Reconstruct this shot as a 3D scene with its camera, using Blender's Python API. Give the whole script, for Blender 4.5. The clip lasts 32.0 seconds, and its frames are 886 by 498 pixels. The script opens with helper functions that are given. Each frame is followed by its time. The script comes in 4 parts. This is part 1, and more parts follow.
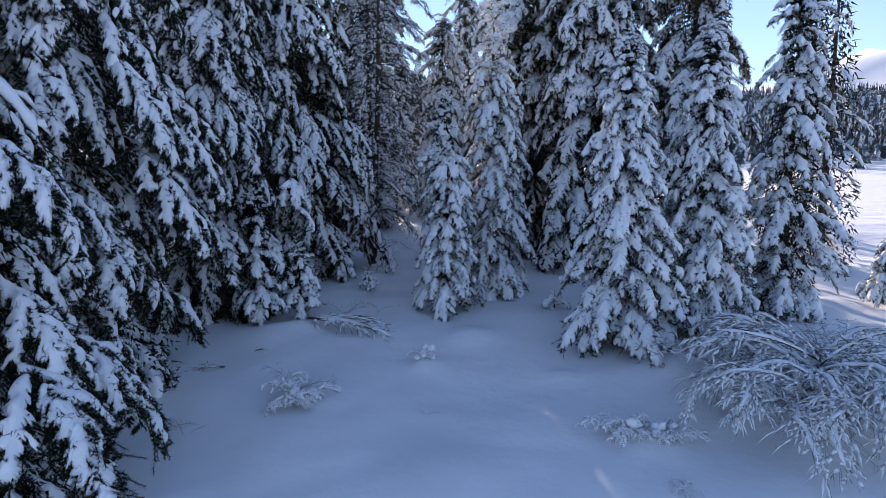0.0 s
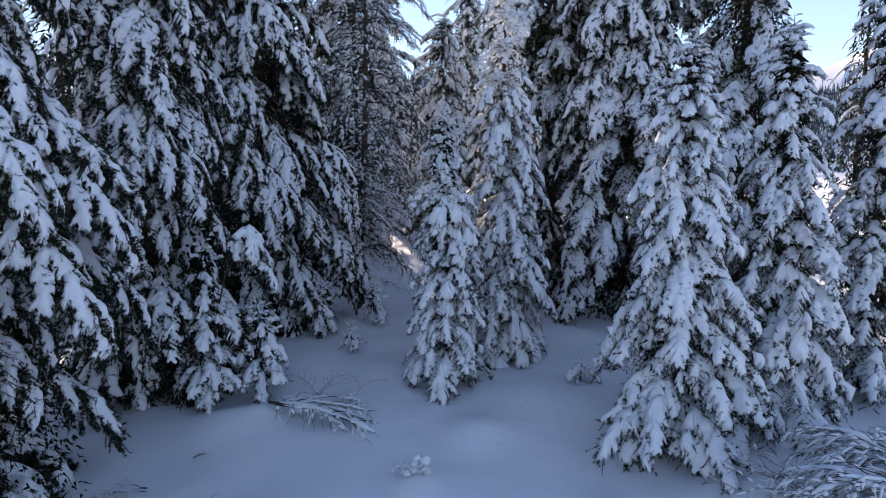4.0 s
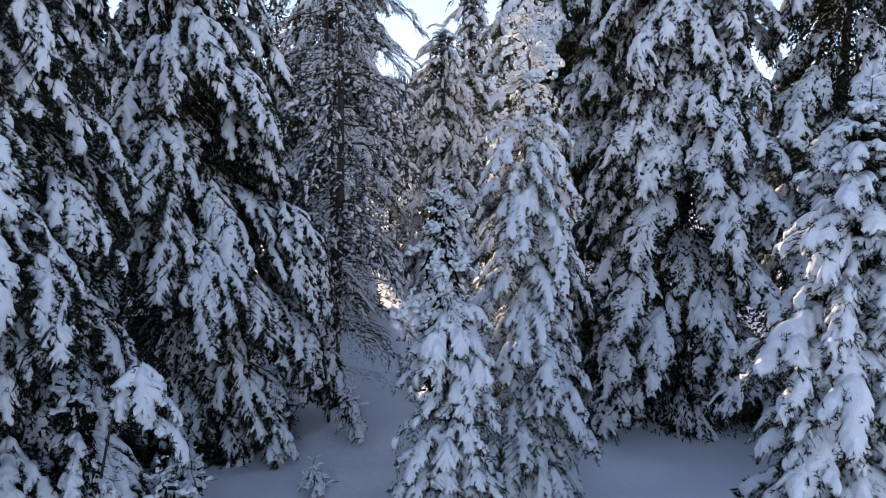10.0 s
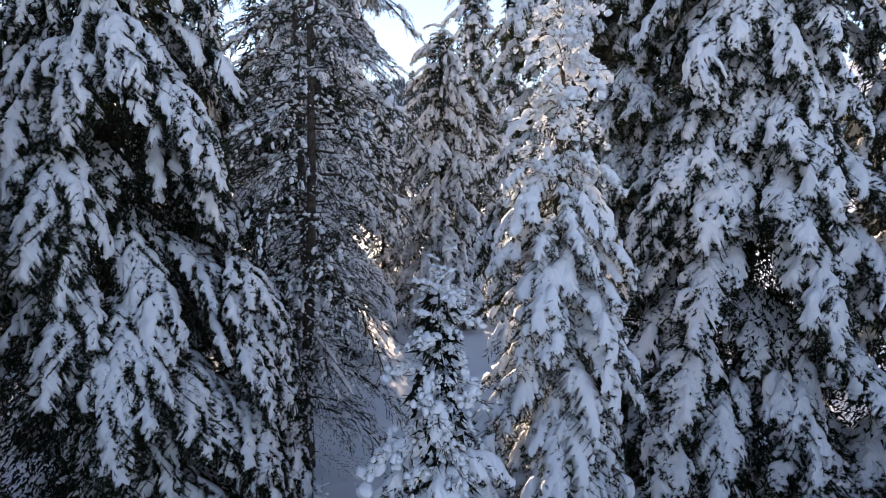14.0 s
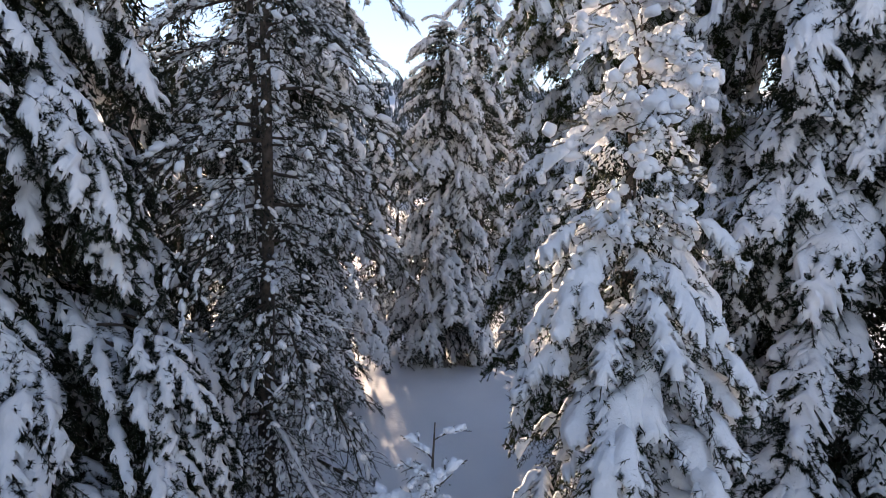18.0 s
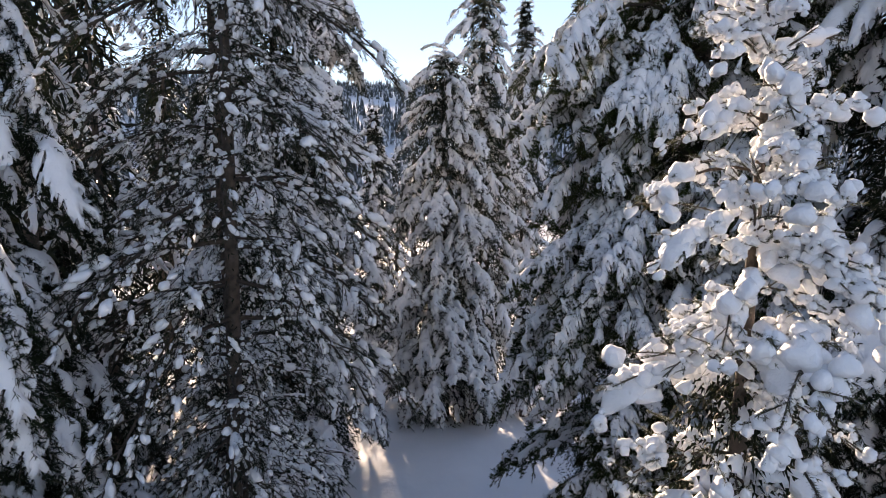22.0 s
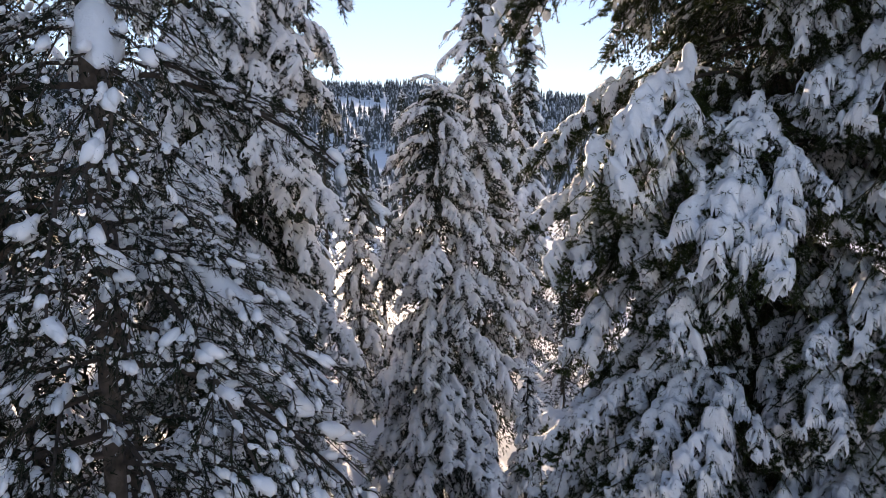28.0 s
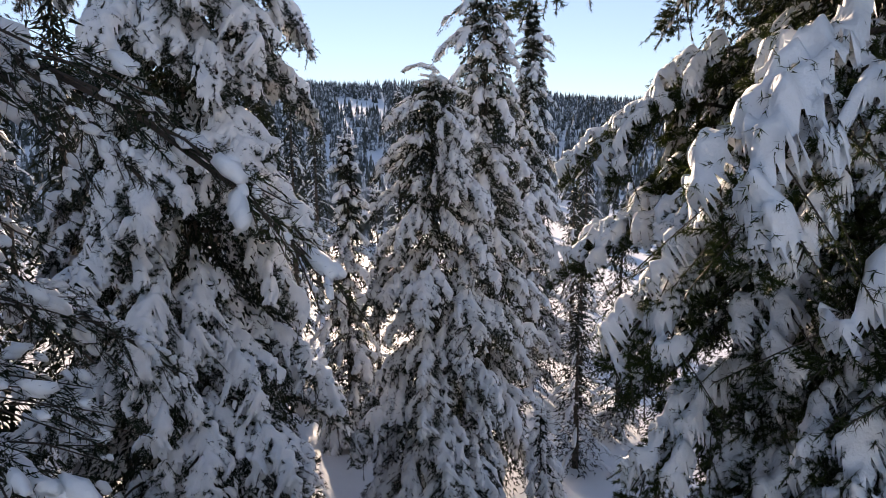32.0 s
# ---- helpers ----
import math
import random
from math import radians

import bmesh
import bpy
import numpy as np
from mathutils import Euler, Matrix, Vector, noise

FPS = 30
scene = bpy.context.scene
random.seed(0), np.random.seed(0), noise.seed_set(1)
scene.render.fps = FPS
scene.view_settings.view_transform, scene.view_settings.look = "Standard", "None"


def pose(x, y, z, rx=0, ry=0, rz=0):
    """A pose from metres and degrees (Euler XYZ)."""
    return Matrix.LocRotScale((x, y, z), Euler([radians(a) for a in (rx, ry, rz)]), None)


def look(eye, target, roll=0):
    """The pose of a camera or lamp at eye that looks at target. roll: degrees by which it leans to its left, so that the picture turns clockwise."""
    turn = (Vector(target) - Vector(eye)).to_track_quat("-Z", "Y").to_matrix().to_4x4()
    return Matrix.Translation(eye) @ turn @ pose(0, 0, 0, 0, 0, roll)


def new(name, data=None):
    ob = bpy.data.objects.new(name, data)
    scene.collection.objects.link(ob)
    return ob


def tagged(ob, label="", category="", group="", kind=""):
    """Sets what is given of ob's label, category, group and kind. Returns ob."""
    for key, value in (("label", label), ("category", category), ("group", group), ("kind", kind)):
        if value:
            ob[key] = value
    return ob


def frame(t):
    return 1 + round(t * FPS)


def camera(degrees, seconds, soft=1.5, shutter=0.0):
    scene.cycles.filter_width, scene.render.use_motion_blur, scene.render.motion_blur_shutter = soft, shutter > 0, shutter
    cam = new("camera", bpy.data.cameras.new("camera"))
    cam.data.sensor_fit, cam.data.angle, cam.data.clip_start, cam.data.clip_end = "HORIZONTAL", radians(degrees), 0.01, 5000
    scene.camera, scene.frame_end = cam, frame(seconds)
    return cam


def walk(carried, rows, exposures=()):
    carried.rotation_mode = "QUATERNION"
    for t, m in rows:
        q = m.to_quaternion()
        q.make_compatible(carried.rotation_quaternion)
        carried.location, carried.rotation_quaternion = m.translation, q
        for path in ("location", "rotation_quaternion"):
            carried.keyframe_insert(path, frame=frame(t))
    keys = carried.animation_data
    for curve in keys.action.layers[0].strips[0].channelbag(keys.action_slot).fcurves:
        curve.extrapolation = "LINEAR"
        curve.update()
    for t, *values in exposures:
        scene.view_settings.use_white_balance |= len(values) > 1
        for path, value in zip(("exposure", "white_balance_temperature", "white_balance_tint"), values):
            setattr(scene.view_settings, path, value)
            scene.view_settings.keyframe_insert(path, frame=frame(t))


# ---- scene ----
cam = camera(68.2, 32.0, soft=0.5)
METRES, EYE, TILT, LEAN, TURN = 30.0, 5.2, -8.0, 0.0, 0.0
ROWS = [
    (0.0, 0.0, 0.0, 0.0, -0.0, 0.0, -0.0),
    (0.5, 0.0006, 0.0238, 0.0035, 0.0, 0.01, 0.0),
    (1.0, 0.0011, 0.0477, 0.008, 0.01, 0.04, 0.0),
    (1.5, 0.0017, 0.0704, 0.0144, 0.06, 0.03, 0.01),
    (2.0, 0.0016, 0.0913, 0.0209, 0.05, 0.05, -0.0),
    (2.5, 0.002, 0.1101, 0.0288, 0.06, 0.04, -0.0),
    (3.0, 0.0022, 0.1269, 0.0383, 0.08, 0.05, -0.01),
    (3.5, 0.0022, 0.1425, 0.0478, 0.09, 0.03, -0.03),
    (5.5, 0.0007, 0.2026, 0.0825, 0.03, -0.02, -0.07),
    (6.0, 0.0008, 0.2179, 0.0916, 0.05, 0.0, -0.07),
    (6.5, 0.0012, 0.2335, 0.0996, 0.09, 0.05, -0.07),
    (7.0, 0.0012, 0.2495, 0.1048, 0.1, 0.08, -0.04),
    (7.5, 0.0013, 0.2658, 0.1087, 0.09, 0.11, -0.05),
    (8.0, 0.0018, 0.2823, 0.1138, 0.11, 0.11, -0.04),
    (8.5, 0.0022, 0.2991, 0.12, 0.1, 0.13, -0.07),
    (9.0, 0.0023, 0.3168, 0.1268, 0.09, 0.14, -0.04),
    (9.5, 0.0025, 0.3356, 0.134, 0.07, 0.14, -0.05),
    (10.0, 0.0028, 0.3548, 0.1409, 0.05, 0.16, -0.09),
    (10.5, 0.0028, 0.3738, 0.1476, 0.02, 0.16, -0.08),
    (11.0, 0.0031, 0.3928, 0.1539, 0.02, 0.2, -0.1),
    (11.5, 0.0032, 0.4113, 0.1602, 0.01, 0.19, -0.11),
    (12.0, 0.0035, 0.4291, 0.166, 0.03, 0.22, -0.09),
    (12.5, 0.0034, 0.4463, 0.1723, 0.01, 0.2, -0.11),
    (13.0, 0.0036, 0.4627, 0.1779, 0.02, 0.19, -0.07),
    (13.5, 0.0037, 0.4787, 0.183, 0.02, 0.2, -0.07),
    (14.0, 0.0041, 0.4944, 0.1879, 0.03, 0.24, -0.09),
    (14.5, 0.0044, 0.5097, 0.193, 0.02, 0.24, -0.1),
    (16.5, 0.0056, 0.5733, 0.2103, 0.23, 0.22, -0.08),
    (17.0, 0.0055, 0.5902, 0.2136, 0.21, 0.26, -0.1),
    (17.5, 0.0054, 0.6071, 0.2172, 0.2, 0.24, -0.07),
    (18.0, 0.0055, 0.6239, 0.2216, 0.24, 0.23, -0.09),
    (18.5, 0.0051, 0.6399, 0.2285, 0.21, 0.25, -0.12),
    (19.0, 0.0048, 0.6546, 0.2372, 0.21, 0.22, -0.1),
    (19.5, 0.0045, 0.6658, 0.2454, 0.23, 0.22, -0.07),
    (20.0, 0.0043, 0.6747, 0.2534, 0.25, 0.22, -0.07),
    (20.5, 0.0043, 0.6812, 0.2602, 0.29, 0.25, -0.05),
    (21.0, 0.004, 0.6861, 0.2672, 0.29, 0.26, 0.0),
    (21.5, 0.0039, 0.6903, 0.2743, 0.29, 0.24, 0.07),
    (22.0, 0.0038, 0.6947, 0.2816, 0.34, 0.22, 0.15),
    (22.5, 0.0036, 0.6992, 0.2893, 0.33, 0.2, 0.17),
    (23.0, 0.0033, 0.7042, 0.2975, 0.33, 0.2, 0.18),
    (23.5, 0.0031, 0.7094, 0.3053, 0.32, 0.14, 0.23),
    (24.0, 0.003, 0.7151, 0.3124, 0.28, 0.12, 0.27),
    (24.5, 0.0031, 0.721, 0.3196, 0.23, 0.08, 0.34),
    (25.0, 0.003, 0.7271, 0.3267, 0.04, 0.04, 0.44),
    (25.5, 0.0032, 0.7334, 0.3337, 0.02, 0.04, 0.52),
    (27.5, 0.0029, 0.7856, 0.3479, -0.37, 0.05, 0.43),
    (28.0, 0.0026, 0.8023, 0.3501, -0.37, 0.07, 0.41),
    (28.5, 0.0025, 0.8192, 0.3524, -0.36, 0.08, 0.38),
    (29.0, 0.0026, 0.8356, 0.3548, -0.36, 0.1, 0.41),
    (29.5, 0.0027, 0.8506, 0.3573, -0.36, 0.11, 0.37),
    (30.0, 0.0027, 0.8638, 0.3594, -0.35, 0.14, 0.35),
    (30.5, 0.0027, 0.8752, 0.3615, -0.35, 0.14, 0.36),
    (31.0, 0.0029, 0.8854, 0.3633, -0.35, 0.16, 0.33),
    (31.5, 0.0029, 0.8947, 0.365, -0.39, 0.16, 0.36),
    (32.0, 0.003, 0.9037, 0.3666, -0.52, 0.15, 0.44),
]
walk(cam, [(t, pose(0, 0, EYE, TILT, LEAN, TURN) @ pose(METRES * x, METRES * y, METRES * z, 90 + pitch, roll, yaw)) for t, x, y, z, yaw, pitch, roll in ROWS],
     exposures=[(0.0, 1.2, 6450, 22), (7.0, 1.55, 7350, 24), (13.0, 1.65, 7450, 23), (20.0, 1.43, 8050, 23), (26.0, 1.38, 8000, 23), (29.0, 1.35, 7800, 23), (32.0, 1.1, 7700, 22)])

# ---- sky and sun: low winter sun ahead, a little to the left ----
SUN_UP, SUN_LEFT = 13.2, 12.0
world = bpy.data.worlds.new("winter_sky")
scene.world = world
world.use_nodes = True
wn = world.node_tree
sky = wn.nodes.new("ShaderNodeTexSky")
sky.sky_type, sky.sun_disc = "NISHITA", False
sky.sun_elevation, sky.sun_rotation = radians(SUN_UP), radians(-SUN_LEFT)
sky.altitude, sky.air_density, sky.dust_density, sky.ozone_density = 1800, 0.85, 0.0, 1.4
# sky brightness is compressed, most of all in the bright rim round the sun
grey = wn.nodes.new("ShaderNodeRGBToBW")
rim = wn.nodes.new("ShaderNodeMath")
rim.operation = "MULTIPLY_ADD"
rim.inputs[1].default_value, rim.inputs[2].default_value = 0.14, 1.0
squeezed = wn.nodes.new("ShaderNodeVectorMath")
squeezed.operation = "DIVIDE"
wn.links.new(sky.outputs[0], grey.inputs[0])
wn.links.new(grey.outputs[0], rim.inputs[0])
wn.links.new(sky.outputs[0], squeezed.inputs[0])
wn.links.new(rim.outputs[0], squeezed.inputs[1])
wn.nodes["Background"].inputs["Strength"].default_value = 0.15
wn.links.new(squeezed.outputs[0], wn.nodes["Background"].inputs["Color"])
sun = new("sun", bpy.data.lights.new("sun", "SUN"))
sun.data.energy, sun.data.angle, sun.data.color = 5.0, radians(0.53), (1.0, 0.9, 0.76)
a, e = radians(SUN_LEFT), radians(SUN_UP)
sun.matrix_world = look((-math.sin(a) * math.cos(e) * 50, math.cos(a) * math.cos(e) * 50, math.sin(e) * 50), (0, 0, 0))


# ---- materials ----
def material(name, rough=0.7):
    m = bpy.data.materials.new(name)
    m.use_nodes = True
    t = m.node_tree
    bs = t.nodes["Principled BSDF"]
    bs.inputs["Roughness"].default_value = rough
    return m, t, bs


def node(t, kind, **values):
    n = t.nodes.new(kind)
    for k, v in values.items():
        n.inputs[k.replace("_", " ")].default_value = v
    return n


def ramp(t, source, stops):
    r = t.nodes.new("ShaderNodeValToRGB")
    while len(r.color_ramp.elements) < len(stops):
        r.color_ramp.elements.new(0.5)
    for el, (p, c) in zip(r.color_ramp.elements, stops):
        el.position, el.color = p, (*c, 1)
    t.links.new(source, r.inputs["Fac"])
    return r.outputs["Color"]


def bump(t, bs, pairs, space="Object"):
    co = t.nodes.new("ShaderNodeTexCoord").outputs[space]
    last = None
    for scale, strength, dist in pairs:
        n = node(t, "ShaderNodeTexNoise", Scale=scale, Detail=4.0)
        t.links.new(co, n.inputs["Vector"])
        b = node(t, "ShaderNodeBump", Strength=strength, Distance=dist)
        t.links.new(n.outputs["Fac"], b.inputs["Height"])
        if last:
            t.links.new(last, b.inputs["Normal"])
        last = b.outputs["Normal"]
    t.links.new(last, bs.inputs["Normal"])
    return co


def snow_material(name, pairs, space):
    m, t, bs = material(name, 0.65)
    co = bump(t, bs, pairs, space)
    n = node(t, "ShaderNodeTexNoise", Scale=pairs[0][0] * 0.6, Detail=5.0)
    t.links.new(co, n.inputs["Vector"])
    t.links.new(ramp(t, n.outputs["Fac"], [(0.3, (0.84, 0.85, 0.86)), (0.7, (0.92, 0.92, 0.925))]), bs.inputs["Base Color"])
    bs.inputs["Specular IOR Level"].default_value = 0.25
    return m


SNOW_LOAD = snow_material("branch_snow", [(9, 0.5, 0.05), (60, 0.35, 0.01)], "Object")
SNOW_GROUND = snow_material("ground_snow", [(0.7, 0.35, 0.25), (6, 0.2, 0.05), (60, 0.15, 0.01)], "Object")


def needle_material(name, frost, deep, bright):
    m, t, bs = material(name, 0.55)
    isl = t.nodes.new("ShaderNodeNewGeometry").outputs["Random Per Island"]
    green = ramp(t, isl, [(0.0, deep), (1 - frost, bright), (min(0.999, 1 - frost + 0.01), (0.55, 0.57, 0.6)), (1.0, (0.8, 0.81, 0.83))])
    rnd = t.nodes.new("ShaderNodeObjectInfo").outputs["Random"]
    hsv = node(t, "ShaderNodeHueSaturation", Saturation=1.0)
    mapr = node(t, "ShaderNodeMapRange", To_Min=0.7, To_Max=1.3)
    t.links.new(rnd, mapr.inputs["Value"])
    t.links.new(mapr.outputs[0], hsv.inputs["Value"])
    t.links.new(green, hsv.inputs["Color"])
    t.links.new(hsv.outputs[0], bs.inputs["Base Color"])
    bs.inputs["Specular IOR Level"].default_value = 0.15
    tr = t.nodes.new("ShaderNodeBsdfTranslucent")
    t.links.new(hsv.outputs[0], tr.inputs["Color"])
    mix = node(t, "ShaderNodeMixShader", Fac=0.22)
    t.links.new(bs.outputs[0], mix.inputs[1])
    t.links.new(tr.outputs[0], mix.inputs[2])
    t.links.new(mix.outputs[0], t.nodes["Material Output"].inputs["Surface"])
    return m


NEEDLE_DARK = needle_material("spruce_needles", 0.05, (0.005, 0.009, 0.004), (0.022, 0.032, 0.012))
NEEDLE_FROST = needle_material("frosted_needles", 0.14, (0.007, 0.012, 0.006), (0.028, 0.04, 0.017))
# darker copy of the needles: shade inside the crowns put into the colour
NEEDLE_SHADE = needle_material("inner_shade_needles", 0.02, (0.005, 0.008, 0.004), (0.015, 0.02, 0.009))
NEEDLE_GREEN = needle_material("fresh_needles", 0.05, (0.008, 0.015, 0.005), (0.06, 0.08, 0.018))
NEEDLE_TIP = needle_material("rimed_needles", 0.3, (0.035, 0.045, 0.02), (0.14, 0.14, 0.06))


def bark_material(name, c1, c2):
    m, t, bs = material(name, 0.9)
    co = bump(t, bs, [(14, 0.8, 0.04), (70, 0.5, 0.01)])
    n = node(t, "ShaderNodeTexNoise", Scale=9.0, Detail=6.0)
    t.links.new(co, n.inputs["Vector"])
    t.links.new(ramp(t, n.outputs["Fac"], [(0.3, c1), (0.72, c2)]), bs.inputs["Base Color"])
    return m


BARK = bark_material("spruce_bark", (0.035, 0.026, 0.02), (0.13, 0.1, 0.08))
FROST_TWIG = bark_material("frosted_twigs", (0.08, 0.065, 0.055), (0.7, 0.71, 0.73))
TWIG = bark_material("twig_bark", (0.03, 0.022, 0.018), (0.09, 0.065, 0.05))


def far_wood_material():
    m, t, bs = material("far_woods", 0.85)
    g = t.nodes.new("ShaderNodeNewGeometry")
    n = node(t, "ShaderNodeTexNoise", Scale=1.1, Detail=5.0)
    t.links.new(g.outputs["Position"], n.inputs["Vector"])
    add = t.nodes.new("ShaderNodeMath")
    add.operation = "ADD"
    scl = node(t, "ShaderNodeMapRange", To_Min=-0.18, To_Max=0.18)
    t.links.new(g.outputs["Random Per Island"], scl.inputs["Value"])
    t.links.new(n.outputs["Fac"], add.inputs[0])
    t.links.new(scl.outputs[0], add.inputs[1])
    t.links.new(ramp(t, add.outputs[0], [(0.38, (0.03, 0.04, 0.035)), (0.56, (0.14, 0.16, 0.18)), (0.72, (0.65, 0.68, 0.72))]), bs.inputs["Base Color"])
    return m


FAR_WOOD = far_wood_material()


# ---- ground: one sheet of snow, out to hills and a peak ----
def smooth(lo, hi, v):
    k = min(1.0, max(0.0, (v - lo) / (hi - lo)))
    return k * k * (3 - 2 * k)


HUMPS = [(0.9, 20.3, 0.28, 0.7), (-0.5, 18.2, 0.25, 0.5), (4.5, 14.3, 0.22, 0.9), (3.3, 17.3, 0.2, 0.35), (-2.2, 13.0, 0.1, 0.6), (-5.4, 20.6, 0.35, 1.0), (-4.6, 21.3, 0.2, 0.6),
         (2.8, 22.3, 0.2, 1.1), (-1.6, 24.6, 0.25, 1.2), (1.0, 27.5, 0.3, 1.5), (-3.0, 16.2, 0.15, 1.2), (6.4, 17.6, 0.3, 0.8), (8.5, 15.2, 0.45, 1.6)]


def ground_z(x, y):
    z = float(np.interp(y, [-200, 0, 14, 21.6, 44, 70, 120], [-9, -2.2, -1.05, -0.4, 0.9, 1.2, 1.4]))
    for bx, by, bh, br in HUMPS:
        q = ((x - bx) ** 2 + (y - by) ** 2) / (br * br)
        if q < 6:
            z += bh * math.exp(-q)
    d, az = math.hypot(x, y), math.degrees(math.atan2(x, y))
    near = smooth(140, 60, d)
    if near > 0:
        p = Vector((x, y, 0))
        z += near * (0.35 * noise.noise(p * 0.13) + 0.14 * noise.noise(p * 0.45 + Vector((7, 3, 0))) + 0.04 * noise.noise(p * 1.4))
    if d > 100:
        crest = float(np.interp(az, [-180, -100, -40, -12, -4, 6, 15, 40, 100, 180], [0, 10, 64, 62, 58, 47, 42, 37, 15, 0]))
        z += crest * smooth(120, 560, d) * (1 + 0.12 * noise.noise(Vector((x, y, 0)) * 0.006)) * (1 - 0.3 * smooth(600, 1500, d))
        z += 8 * smooth(150, 500, d) * noise.noise(Vector((x, y, 5)) * 0.011)
        q = math.hypot(x - 2700 * math.sin(radians(44)), y - 2700 * math.cos(radians(44))) / 1300
        z += 400 * math.exp(-q * q * 1.6) * (1 + 0.35 * noise.fractal(Vector((x, y, 0)) * 0.003, 1.0, 2.0, 4))
    return z


def spread_axis(lo, hi, step, far, n):
    mid = list(np.arange(lo, hi + step / 2, step))
    out = [hi + (far - hi) * ((k + 1) / n) ** 3 for k in range(n)]
    back = [lo - (far + lo) * ((k + 1) / n) ** 3 for k in range(n)][::-1]
    return back + mid + out


def mesh_of(name, verts, faces, mats, index=None, flat=False):
    me = bpy.data.meshes.new(name)
    me.from_pydata(verts, [], faces)
    for m in mats:
        me.materials.append(m)
    if index is not None:
        me.polygons.foreach_set("material_index", index)
    if not flat:
        me.polygons.foreach_set("use_smooth", [True] * len(me.polygons))
    me.update()
    return me


gx, gy = spread_axis(-20, 20, 0.3, 4000, 42), spread_axis(6, 54, 0.3, 4000, 42)
gv = [(x, y, ground_z(x, y)) for y in gy for x in gx]
nx = len(gx)
gf = [(j * nx + i, j * nx + i + 1, (j + 1) * nx + i + 1, (j + 1) * nx + i) for j in range(len(gy) - 1) for i in range(nx - 1)]
tagged(new("ground", mesh_of("ground", gv, gf, [SNOW_GROUND])), "deep smooth untouched snow over gently rising ground", "snow", kind="structure")


